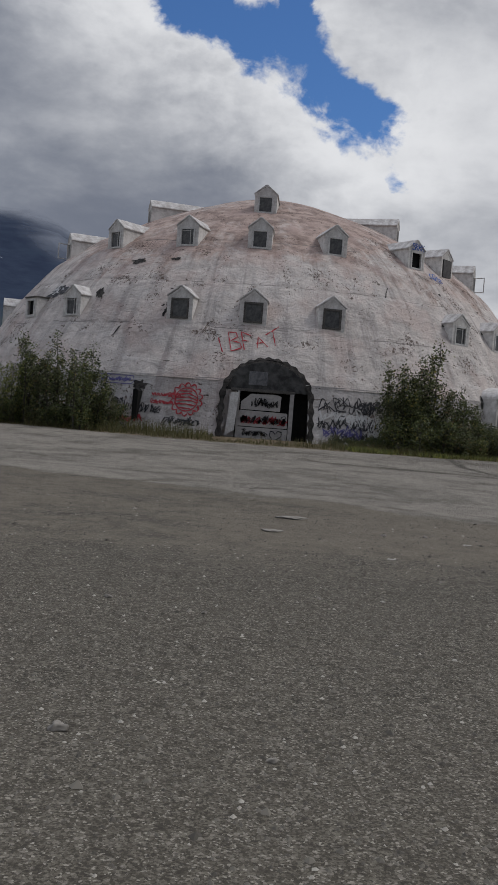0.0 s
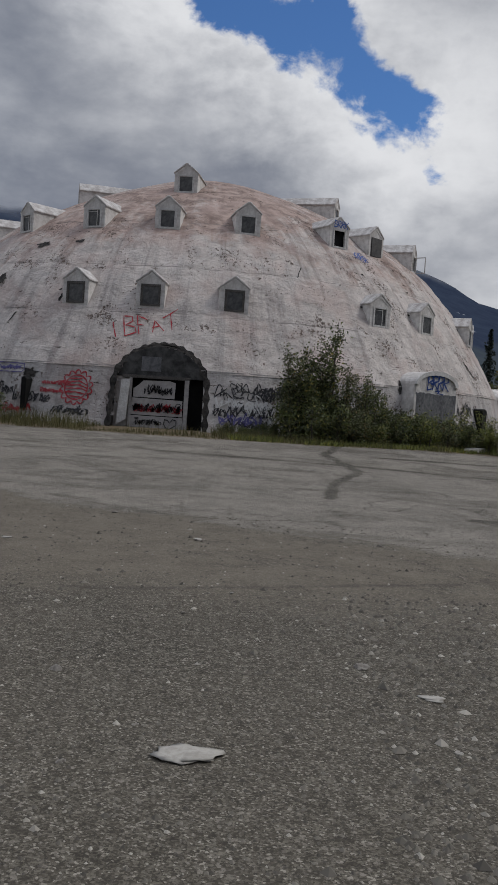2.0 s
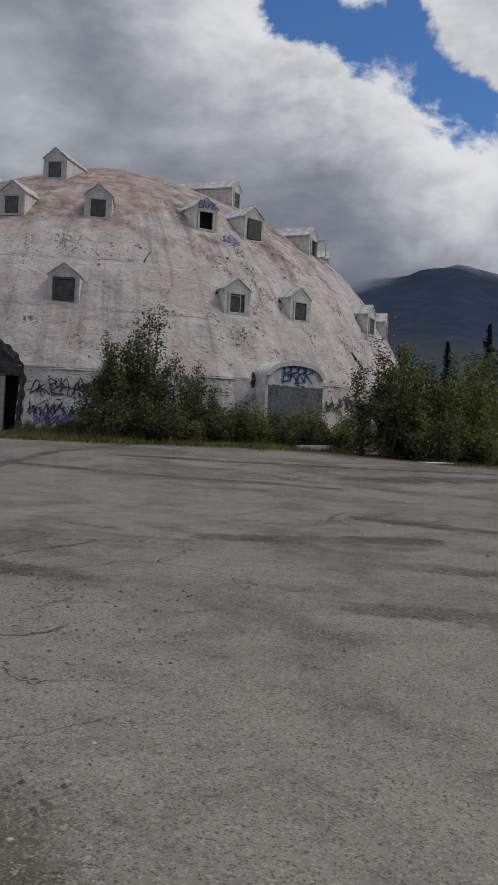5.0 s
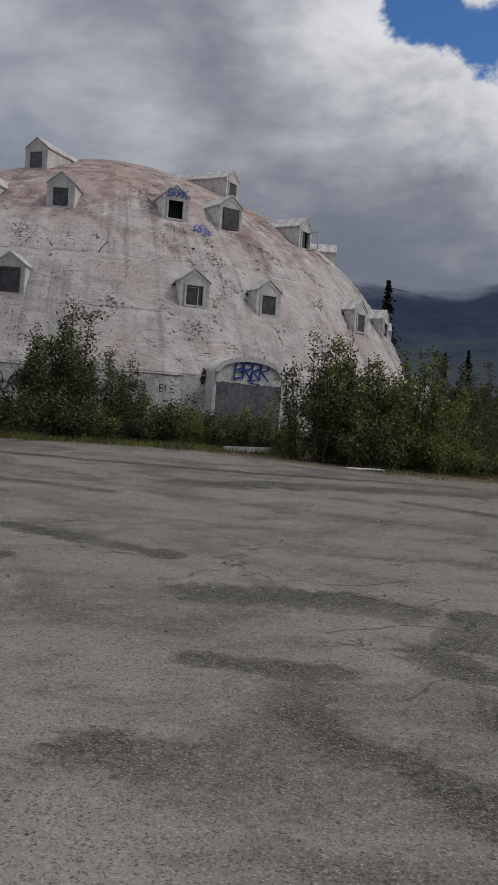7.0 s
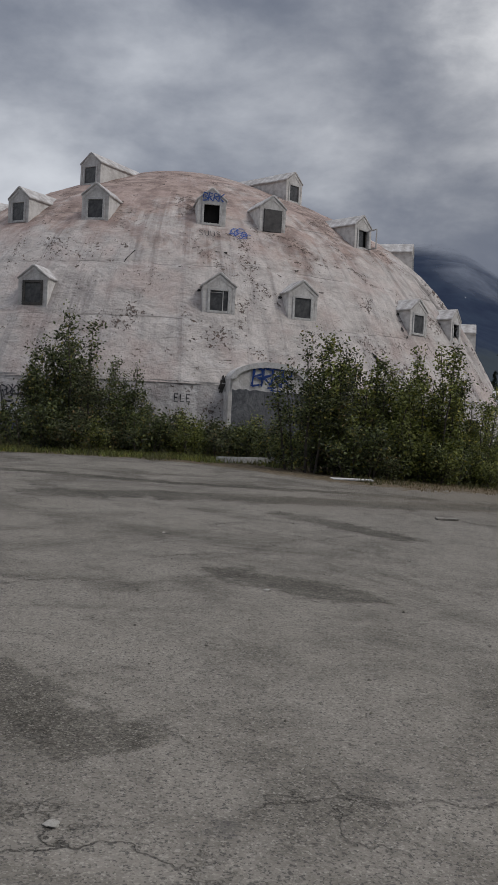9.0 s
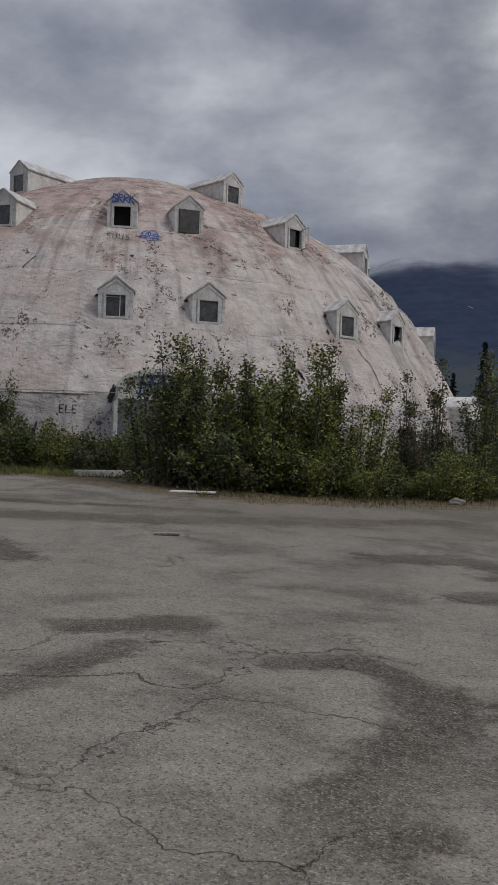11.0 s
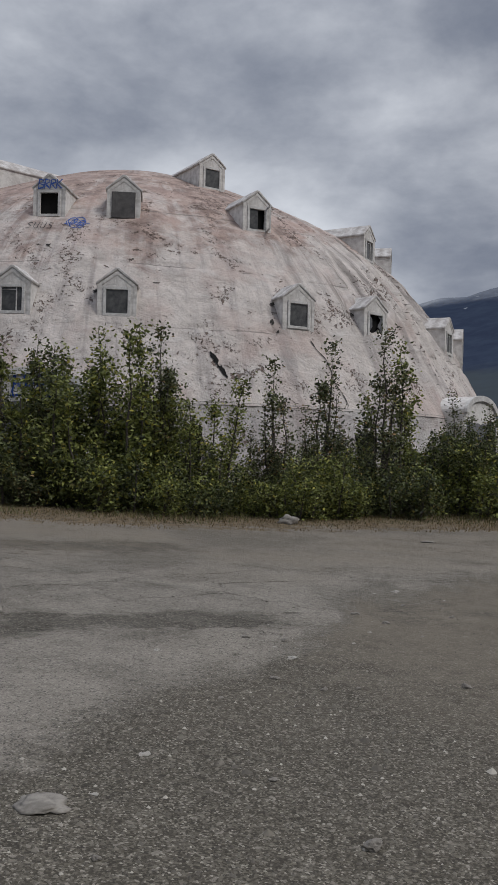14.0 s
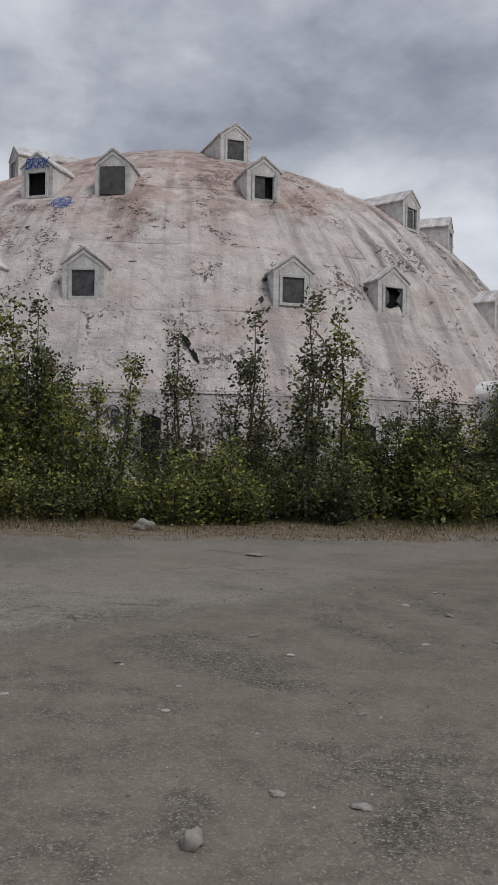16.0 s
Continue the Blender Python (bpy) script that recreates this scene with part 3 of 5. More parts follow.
def build_ridge():
    bm = bmesh.new()
    cols, rows = 480, 26
    grid = []
    for i in range(cols):
        az = -180 + 360 * i / cols
        el = float(np.interp(az, RIDGE_AZ, RIDGE_EL))
        a = radians(az)
        col = []
        for k in range(rows):
            f = k / (rows - 1)
            d = 900 + 1700 * f
            x, y = d * math.sin(a), d * math.cos(a)
            top = 2600 * math.tan(radians(el))
            z = top * (0.04 + 0.96 * f ** 1.35) + 46 * f * (1 - f * 0.75) * noise.fractal((x * 0.004, y * 0.004, 1.0), 1.0, 2.0, 5)
            z += 14 * f * noise.noise((x * 0.011, y * 0.011, 4.0)) - 14 * (1 - f)
            col.append(bm.verts.new((x, y, z)))
        grid.append(col)
    for i in range(cols):
        a, b = grid[i], grid[(i + 1) % cols]
        for k in range(rows - 1):
            bm.faces.new((a[k], b[k], b[k + 1], a[k + 1]))
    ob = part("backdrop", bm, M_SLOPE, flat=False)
    tagged(ob, "far dark mountain slopes painted haze-blue, tops lost in cloud", "mountain", kind="structure")


build_ridge()

# ---- the igloo ----
PROFILE_Z = [2.85, 4.0, 5.4, 6.9, 8.5, 9.95, 11.35, 12.25, 13.1, 13.5, 13.62]
PROFILE_R = [15.78, 15.15, 14.3, 13.3, 11.9, 10.0, 7.35, 5.3, 3.0, 1.3, 0.0]


def outline_points(count):
    """The meridian of the dome, rounded off, at even steps."""
    z, r = np.array(PROFILE_Z), np.array(PROFILE_R)
    s = np.concatenate([[0], np.cumsum(np.hypot(np.diff(z), np.diff(r)))])
    q = np.linspace(0, s[-1], 400)
    zz, rr = np.interp(q, s, z), np.interp(q, s, r)
    k = np.exp(-np.linspace(-2, 2, 41) ** 2)
    k /= k.sum()
    full_z, full_r = np.pad(zz, 20, mode="reflect", reflect_type="odd"), np.pad(rr, 20, mode="reflect", reflect_type="odd")
    zz, rr = np.convolve(full_z, k, "valid"), np.convolve(full_r, k, "valid")
    take = np.linspace(0, len(zz) - 1, count)
    return np.interp(take, np.arange(len(zz)), zz), np.maximum(np.interp(take, np.arange(len(rr)), rr), 0.0)


MER_Z, MER_R = outline_points(220)


def lump(az, z, r):
    """Unevenness of the sprayed coat."""
    a = radians(az)
    p = Vector((r * math.sin(a), -r * math.cos(a), z))
    rib = 0.03 * math.sin(a * 36) * smooth((z - 3.5) / 4) * smooth((13 - z) / 4)
    seam = -0.035 * sum(math.exp(-((z - h + 0.06 * math.sin(a * 5 + h)) / 0.05) ** 2) for h in (5.08, 7.12, 9.35))
    folds = smooth((az - 72) / 14) * smooth((175 - az) / 30) * smooth((z - 3.2) / 3.5) * smooth((12.8 - z) / 2.5)
    fold = noise.noise((az * 0.33 + 0.5 * noise.noise((az * 0.1, z * 0.35, 2.0)), z * 0.16, 8.0))
    rib += folds * (0.26 * max(0.0, 1 - abs(fold) * 4.5) - 0.08)
    rib -= 0.16 * smooth((az - 98) / 20) * smooth((200 - az) / 60)
    return 0.07 * noise.noise(p * 0.5) + 0.035 * noise.noise(p * 1.5) + 0.018 * noise.noise(p * 4.2) + rib + seam


def wall_r(az, z):
    """Distance of the coat from the axis at a bearing and height."""
    if z < 2.85:
        return 16.38 - 0.62 * (z - 0.4) / 2.45
    return float(np.interp(z, MER_Z, MER_R))


def on_wall(az, z, off=0.0):
    r = wall_r(az, z)
    r += (lump(az, z, r) if z >= 2.85 else lump(az, z, r) * 0.7) + off
    a = radians(az)
    return Vector((CX + r * math.sin(a), CY - r * math.cos(a), z))


DOOR_AZ, DOOR_HALF = 0.5, 6.15


def in_door(az, z):
    a = (az - DOOR_AZ) / DOOR_HALF
    if abs(a) >= 1:
        return False
    jag = 0.10 * noise.noise((az * 0.9, z * 2.2, 5.0)) + 0.05 * noise.noise((az * 3.1, z * 6.0, 9.0))
    return z < 2.25 + 1.50 * math.sqrt(1 - a * a) + jag and abs(a) < 1 - 0.03 + jag * 0.25


igloo = new("igloo_building")
igloo.location = (CX, CY, 0)
tagged(igloo, "abandoned igloo-shaped hotel, pale flaking coat, pink-stained top, graffiti", "building")
BACK = Matrix.Translation((-CX, -CY, 0))


def sheet(name, steps_az, levels, radius, mat, label, skip=None):
    """A skin round the axis with a bearing and height map on it."""
    verts, faces, uv = [], [], []
    count = len(steps_az)
    for z, r0 in levels:
        for az in steps_az:
            r = radius(az, z, r0)
            a = radians(az)
            verts.append((r * math.sin(a), -r * math.cos(a), z))
            uv.append((a * 15.0, z))
    for k in range(len(levels) - 1):
        zc = (levels[k][0] + levels[k + 1][0]) / 2
        for i in range(count):
            j = (i + 1) % count
            if skip and skip(steps_az[i] + 180 / count, zc):
                continue
            faces.append((k * count + i, k * count + j, (k + 1) * count + j, (k + 1) * count + i))
    ob = raw(name, verts, faces, mat, igloo, label, flat=False)
    layer = ob.data.uv_layers.new(name="map")
    loops = np.empty(len(ob.data.loops), dtype=np.int32)
    ob.data.loops.foreach_get("vertex_index", loops)
    flat_uv = np.array(uv, dtype=np.float32)[loops]
    layer.data.foreach_set("uv", flat_uv.ravel())
    return ob


# finer steps round the front door, whose edge is broken
AZS = [-180 + 360 * i / 900 for i in range(900)]
shell = sheet("dome_shell", AZS, list(zip(MER_Z.tolist(), MER_R.tolist())), lambda az, z, r: max(r + (lump(az, z, r) * smooth(r / 1.5)), 0.0), M_DOME, "pale flaking dome coat, rust-pink towards the top", in_door)
levels = [(0.0 + 2.93 * k / 42, 0) for k in range(43)]
base_wall = sheet("base_wall", AZS, levels, lambda az, z, r: wall_r(az, min(z, 2.849)) + lump(az, z, 16) * 0.7, M_WALL, "grey upright lower wall covered with old graffiti", in_door)


def spray(lines, where, wide):
    """Flat ribbons of paint along the lines, laid on a surface by where(u, v)."""
    verts, faces = [], []
    for line in lines:
        pts = []
        for (ax, ay), (bx, by) in zip(line, line[1:]):
            steps = max(1, int(math.hypot(bx - ax, by - ay) / 0.07))
            pts += [(ax + (bx - ax) * i / steps, ay + (by - ay) * i / steps) for i in range(steps)]
        pts.append(line[-1])
        start = len(verts)
        for i, (px, py) in enumerate(pts):
            qx, qy = pts[min(i + 1, len(pts) - 1)]
            ox, oy = pts[max(i - 1, 0)]
            dx, dy = qx - ox, qy - oy
            size = math.hypot(dx, dy) or 1.0
            w = wide * (0.42 + 0.14 * math.sin(i * 0.9 + px * 7))
            verts.append(tuple(where(px - dy / size * w, py + dx / size * w)))
            verts.append(tuple(where(px + dy / size * w, py - dx / size * w)))
        for i in range(len(pts) - 1):
            a = start + 2 * i
            faces.append((a, a + 1, a + 3, a + 2))
    return verts, faces


def front_door():
    """Broken arch with a reveal, a boarded doorway and a dark gap beside it."""
    y0 = -15.72                                   # the plane of the boards, from the axis
    bm = bmesh.new()
    ring = []
    steps = 60
    for k in range(steps + 1):
        t = -1 + 2 * k / steps
        az = DOOR_AZ + DOOR_HALF * 1.03 * math.sin(t * math.pi / 2)
        z = 2.25 + 1.56 * math.cos(t * math.pi / 2)
        ring.append((az, z))
    path = [(ring[0][0], 0.3 + 0.28 * i) for i in range(7)] + ring + [(ring[-1][0], 2.0 - 0.28 * i) for i in range(7)]
    rows = []
    for az, z in path:
        a = radians(az)
        row = []
        for depth in (-0.02, 0.25, 0.55, 1.0):
            r = wall_r(az, min(z, 2.84) if z < 2.85 else z) - depth
            wob = 0.05 * noise.noise((az, z * 3, depth * 5))
            row.append(bm.verts.new(((r + wob) * math.sin(a), min(-(r + wob) * math.cos(a), y0 + 0.35), z + wob)))
        rows.append(row)
    for p, q in zip(rows, rows[1:]):
        for i in range(3):
            bm.faces.new((p[i], q[i], q[i + 1], p[i + 1]))
    part("arch_reveal", bm, M_SOOT, igloo, "dark broken edge of the entrance arch", flat=False)
    # black backing whose colour gives the darkness behind the arch
    bm = bmesh.new()
    outline = [(-1.75, 0.3), (1.85, 0.3)] + [(0.05 + 1.9 * math.cos(t * math.pi / 20), 2.2 + 1.6 * math.sin(t * math.pi / 20)) for t in range(21)]
    prism(bm, outline, y0 + 0.5, y0 + 0.56)
    part("unlit_opening_sheet", bm, M_VOID, igloo)
    bm = bmesh.new()
    outline = [(-1.72, 2.56)] + [(0.08 + 1.78 * math.cos(t), 2.2 + 1.5 * math.sin(t)) for t in [math.pi - 0.24 - k * (math.pi - 0.48) / 24 for k in range(25)]] + [(1.82, 2.56)]
    prism(bm, outline, y0 + 0.10, y0 + 0.18)
    part("tympanum", bm, M_TYMP, igloo, "sooty plaster over the doorway")
    bm = bmesh.new()
    box(bm, -0.62, 0.12, y0 + 0.085, y0 + 0.098, 2.78, 3.32, 0.004)
    part("plaster_patch", bm, M_OLDWOOD, igloo, "paler square patch over the doorway")
    for nm, x0, x1, z0, z1, mat in (("lintel", -1.3, 1.25, 2.50, 2.62, M_DARKTRIM), ("door_post", 1.06, 1.22, 0.5, 2.54, M_PANEL), ("door_post", -1.02, -0.92, 0.5, 2.52, M_PANEL), ("threshold", -1.2, 1.8, 0.42, 0.56, M_SOOT)):
        bm = bmesh.new()
        box(bm, x0, x1, y0 - 0.02, y0 + 0.1, z0, z1, 0.012)
        part(nm, bm, mat, igloo)
    bm = bmesh.new()
    prism(bm, [(-1.42, 0.7), (-1.06, 0.95), (-0.96, 2.45), (-1.28, 2.42)], y0 - 0.22, y0 - 0.18)
    part("loose_board", bm, M_TRIM, igloo, "pale board leaning in the arch")
    bm = bmesh.new()
    box(bm, -1.70, -1.06, y0 + 0.12, y0 + 0.2, 0.4, 2.55, 0.01)
    part("side_panel", bm, M_WALL, igloo, "pale stained panel beside the boarded doorway")
    rim = [[(math.radians(az) * 16.0, z) for az, z in path]]
    verts, faces = spray(rim, lambda u, v: on_wall(math.degrees(u / 16.0), v, 0.035) - Vector((CX, CY, 0)), 0.25)
    raw("arch_rim", verts, faces, M_SOOT, igloo, "sooty ragged rim of the entrance arch")
    # the boards that close the doorway, three courses
    for nm, pts in (("board", [(-0.98, 0.56), (1.04, 0.56), (1.04, 1.10), (-0.98, 1.10)]), ("board", [(-0.95, 1.13), (1.02, 1.13), (1.0, 1.74), (-0.9, 1.76)]), ("board", [(-0.86, 1.79), (0.70, 1.79), (0.72, 2.38), (0.5, 2.45), (-0.5, 2.42), (-0.66, 2.26), (-0.86, 2.1)])):
        bm = bmesh.new()
        prism(bm, pts, y0 + 0.02, y0 + 0.06)
        part(nm, bm, M_PANEL, igloo, "pale boarding sprayed with tags")


front_door()


def hood(az, half, foot, spring, top, face_r):
    """A rounded hood over a ground floor window, with the boarded window under it."""
    m = Matrix.Rotation(radians(az), 4, "Z")
    bm = bmesh.new()
    arc = [(half * math.cos(t), spring + (top - spring) * math.sin(t)) for t in [k * math.pi / 18 for k in range(19)]]
    prism(bm, [(-half, foot), (half, foot)] + arc, -face_r, -14.6)
    bmesh.ops.bevel(bm, geom=[e for e in bm.edges if abs(e.verts[0].co.y + face_r) < 0.01 and abs(e.verts[1].co.y + face_r) < 0.01], offset=0.04, segments=2, affect="EDGES")
    bm.transform(m)
    body = part("window_hood", bm, M_DORM, igloo, "pale rounded hood over a boarded ground floor window", flat=True)
    bm = bmesh.new()
    outer = [((half + 0.03) * math.cos(t), spring + (top - spring + 0.03) * math.sin(t)) for t in [k * math.pi / 18 for k in range(19)]]
    inner = [((half - 0.16) * math.cos(t), spring + (top - spring - 0.15) * math.sin(t)) for t in [k * math.pi / 18 for k in range(19)]]
    for i in range(18):
        prism(bm, [outer[i], outer[i + 1], inner[i + 1], inner[i]], -face_r - 0.07, -face_r + 0.02)
    bm.transform(m)
    part("arch_moulding", bm, M_TRIM, body)
    bm = bmesh.new()
    ragged = [(half - 0.05 - 2 * (half - 0.05) * k / 22, foot + 0.10 + 0.07 * noise.noise((k * 0.9, az, 2.0))) for k in range(23)]
    prism(bm, [(-half + 0.05, 0.2), (half - 0.05, 0.2)] + ragged, -face_r - 0.03, -face_r - 0.004)
    bm.transform(m)
    part("window_boarding", bm, M_OLDWOOD, body, "weathered grey boarding with a ragged top edge")
    for x0, x1 in ((-half - 0.08, -half + 0.06), (half - 0.06, half + 0.08)):
        bm = bmesh.new()
        box(bm, x0, x1, -face_r - 0.03, -15.0, 0.2, foot + 0.02, 0.01)
        bm.transform(m)
        part("side_pier", bm, M_DORM, body)
    return body


hood(41.7, 1.30, 2.62, 3.06, 3.62, 16.42)
hood(95.5, 1.30, 2.62, 3.06, 3.62, 16.42)

for az, z0, z1, w in ((56.3, 0.9, 2.3, 0.42), (-18.1, 1.05, 2.3, 0.2), (75.5, 0.9, 2.2, 0.4)):
    # solid block; its near-black colour gives the depth of the gap
    bm = bmesh.new()
    prism(bm, [(-w / 2, z0), (w / 2, z0 + 0.05), (w / 2 + 0.03, z1 - 0.1), (0, z1), (-w / 2, z1 - 0.06)], -16.36, -15.6)
    bm.transform(Matrix.Rotation(radians(az), 4, "Z"))
    part("narrow_opening", bm, M_VOID, igloo, "dark narrow gap broken in the lower wall")


# ---- dormers ----
W_HALF, W_HIGH = 0.355, 0.79


def dormer(az, z, depth, fill, wide=1.0):
    """A gabled dormer: walls, roof, window frame and what fills the window."""
    r = wall_r(az, z) + 0.02
    m = Matrix.Rotation(radians(az), 4, "Z") @ Matrix.Translation((0, -r, z))
    half, eave, apex = 0.55 * wide, 0.88, 1.29
    w = W_HALF * wide
    bm = bmesh.new()
    box(bm, -half, -w, 0, 0.16, -0.45, eave)
    box(bm, w, half, 0, 0.16, -0.45, eave)
    box(bm, -w, w, 0, 0.16, -0.45, 0.0)
    if fill == "ruin":
        box(bm, -w, w, 0.0, 0.16, W_HIGH, eave)
    else:
        prism(bm, [(-w, W_HIGH), (w, W_HIGH), (w, eave), (half, eave), (0, apex), (-half, eave), (-w, eave)], 0.0, 0.16)
    box(bm, -half, -half + 0.12, 0.16, depth, -0.45, eave)
    box(bm, half - 0.12, half, 0.16, depth, -0.45, eave)
    walls = part("dormer", bm, M_DORM, igloo, "small gabled dormer with a flaking pale coat")
    walls.matrix_local = m
    if fill == "ruin":
        bm = bmesh.new()
        box(bm, -half - 0.05, half + 0.05, -0.06, 0.9, eave, eave + 0.06, 0.01)
        part("bare_roof_board", bm, M_DARKTRIM, walls, "dark bare board where the gable is gone")
    else:
        bm = bmesh.new()
        o, t = half + 0.035, 0.07
        k = (apex - eave) / half
        drop = eave - 0.035 * k
        prism(bm, [(-o, drop), (0, apex), (o, drop), (o + 0.02, drop + t), (0.05, apex + t + 0.01), (-0.05, apex + t + 0.01), (-o - 0.02, drop + t)], -0.035, depth)
        bmesh.ops.bevel(bm, geom=list(bm.edges), offset=0.018, segments=1, affect="EDGES")
        bmesh.ops.subdivide_edges(bm, edges=[e for e in bm.edges if e.calc_length() > 0.5], cuts=5, use_grid_fill=True)
        for v in bm.verts:
            v.co += Vector((0, 0, 0.022)) * noise.noise(Vector((v.co.x * 2 + az, v.co.y * 2, z)))
        part("roof", bm, M_ROOF, walls)
        for s in (-1, 1):
            bm = bmesh.new()
            prism(bm, [(s * (half + 0.02), eave - 0.03), (s * (half - 0.12), eave - 0.03), (0, apex - 0.125), (0, apex - 0.01)], -0.014, 0.0)
            part("gable_trim", bm, M_DORM, walls)
            bm = bmesh.new()
            box(bm, min(s * half, s * (half - 0.10)), max(s * half, s * (half - 0.10)), -0.012, 0.0, -0.4, eave - 0.03, 0.004)
            part("corner_board", bm, M_DORM, walls)
    bm = bmesh.new()
    f = 0.055
    for x0, x1, z0, z1 in ((-w - 0.03, -w + f, -0.03, W_HIGH + 0.03), (w - f, w + 0.03, -0.03, W_HIGH + 0.03), (-w + f, w - f, W_HIGH - f, W_HIGH + 0.03), (-w + f, w - f, -0.03, f)):
        box(bm, x0, x1, -0.035, 0.05, z0, z1, 0.006)
    part("window_frame", bm, M_DARKTRIM if fill == "grey" or (fill == "board" and abs(az) < 20 and z < 6) else M_TRIM, walls)
    # black sheet in place of the unlit room behind the window
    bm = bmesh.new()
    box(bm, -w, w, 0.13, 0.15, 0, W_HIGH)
    part("unlit_room_sheet", bm, M_VOID, walls)
    if fill == "board":
        bm = bmesh.new()
        box(bm, -w + 0.03, w - 0.03, 0.01, 0.035, 0.03, W_HIGH - 0.02, 0.004)
        part("window_board", bm, M_GLASS, walls, "dull dark pane behind torn mesh")
    elif fill == "grey":
        bm = bmesh.new()
        box(bm, -w - 0.02, w + 0.02, -0.05, -0.036, -0.02, W_HIGH + 0.02, 0.004)
        part("window_board", bm, M_BOARD, walls, "flat grey board nailed over the window")
    elif fill == "glass":
        bm = bmesh.new()
        box(bm, -w + 0.04, w - 0.04, 0.03, 0.04, 0.04, W_HIGH - 0.04)
        part("pane", bm, M_GLASS, walls)
        bm = bmesh.new()
        box(bm, 0.12, 0.15, 0.0, 0.03, 0.05, W_HIGH - 0.05, 0.004)
        box(bm, -w + 0.06, 0.12, 0.0, 0.025, W_HIGH - 0.13, W_HIGH - 0.11, 0.004)
        part("mullion", bm, M_TRIM, walls)
    elif fill == "broken":
        rnd = random.Random(int(az * 10))
        bm = bmesh.new()
        for s in (-1, 1):
            pts = [(s * (w - 0.04), 0.05)]
            for i in range(8):
                pts.append((s * (w - 0.06 - rnd.random() * 0.18), 0.08 + i * 0.09))
            pts.append((s * (w - 0.04), W_HIGH - 0.05))
            prism(bm, pts if s > 0 else pts[::-1], 0.02, 0.028)
        part("broken_pane", bm, M_OLDWOOD, walls, "jagged remains of a broken pane")
    elif fill == "swung":
        bm = bmesh.new()
        hand = -1 if az < 0 else 1
        turn = Matrix.Translation((hand * w, -0.03, 0)) @ Matrix.Rotation(radians(-105 if az > 0 else -75), 4, "Z")
        for x0, x1, z0, z1 in ((0, 0.04, 0.0, 0.8), (0.5, 0.54, 0.0, 0.8), (0.04, 0.5, 0.0, 0.04), (0.04, 0.5, 0.76, 0.8)):
            box(bm, x0, x1, -0.02, 0.02, z0, z1, 0.0, turn)
        part("open_sash", bm, M_TRIM, walls, "pale sash left swung open")
        bm = bmesh.new()
        box(bm, -w + 0.04, 0.05, 0.03, 0.04, 0.04, W_HIGH - 0.04)
        part("pane", bm, M_GLASS, walls)
    return walls


LOWER = [(-50.6, "ruin"), (-37.4, "glass"), (-15.05, "board"), (-2.65, "board"), (10.45, "board"), (36.4, "glass"), (48.5, "board"), (70.8, "board"), (83.4, "broken"), (104.5, "glass"), (117.5, "board"), (140, "board"), (152, "board"), (-75, "board"), (-88, "board"), (-115, "board"), (-130, "board"), (-155, "board"), (173, "board")]
UPPER = [(-68.5, "swung"), (-41.2, "glass"), (-20.15, "glass"), (-3.2, "board"), (14.1, "board"), (36.3, "void"), (48.4, "grey"), (71.3, "swung"), (102.0, "glass"), (122.0, "glass"), (140, "board"), (-95, "board"), (-120, "board"), (-150, "board"), (170, "board")]
TOP = [(-74.5, "glass"), (-4.2, "board"), (74.3, "board"), (152, "board"), (-145, "board")]
for az, fill in LOWER:
    dormer(az, 5.38, 1.7, fill, 1.02)
for az, fill in UPPER:
    dormer(az, 8.97, 2.9, fill, 0.97)
for az, fill in TOP:
    dormer(az, 11.50, 5.2, fill)

# ---- plants ----
def leaf_cloud(tips, size, seed, spread):
    """Folded leaves round the twig ends, as arrays of corners and faces."""
    g = np.random.default_rng(seed)
    n = len(tips)
    c = tips + g.normal(0, spread, (n, 3))
    d = g.normal(0, 1, (n, 3))
    d[:, 2] = d[:, 2] * 0.6 - 0.15
    d /= np.linalg.norm(d, axis=1)[:, None]
    side = np.cross(d, g.normal(0, 1, (n, 3)))
    side /= np.linalg.norm(side, axis=1)[:, None]
    up = np.cross(side, d)
    s = size * g.uniform(0.6, 1.35, (n, 1))
    base, tip = c - d * s * 0.5, c + d * s * 0.55
    left, right = c + side * s * 0.3 + up * s * 0.1, c - side * s * 0.3 + up * s * 0.1
    verts = np.stack([base, left, tip, right], axis=1).reshape(-1, 3)
    i = np.arange(n)[:, None] * 4
    faces = np.concatenate([i + [0, 2, 1], i + [0, 3, 2]], axis=1).reshape(-1, 3)
    return verts, faces


def limb(verts, faces, points, r0, r1, sides=5):
    start = len(verts)
    for k, p in enumerate(points):
        f = k / (len(points) - 1)
        r = r0 + (r1 - r0) * f
        for s in range(sides):
            a = 2 * math.pi * s / sides
            verts.append((p[0] + r * math.cos(a), p[1] + r * math.sin(a), p[2]))
    for k in range(len(points) - 1):
        for s in range(sides):
            t = (s + 1) % sides
            faces.append((start + k * sides + s, start + k * sides + t, start + (k + 1) * sides + t, start + (k + 1) * sides + s))


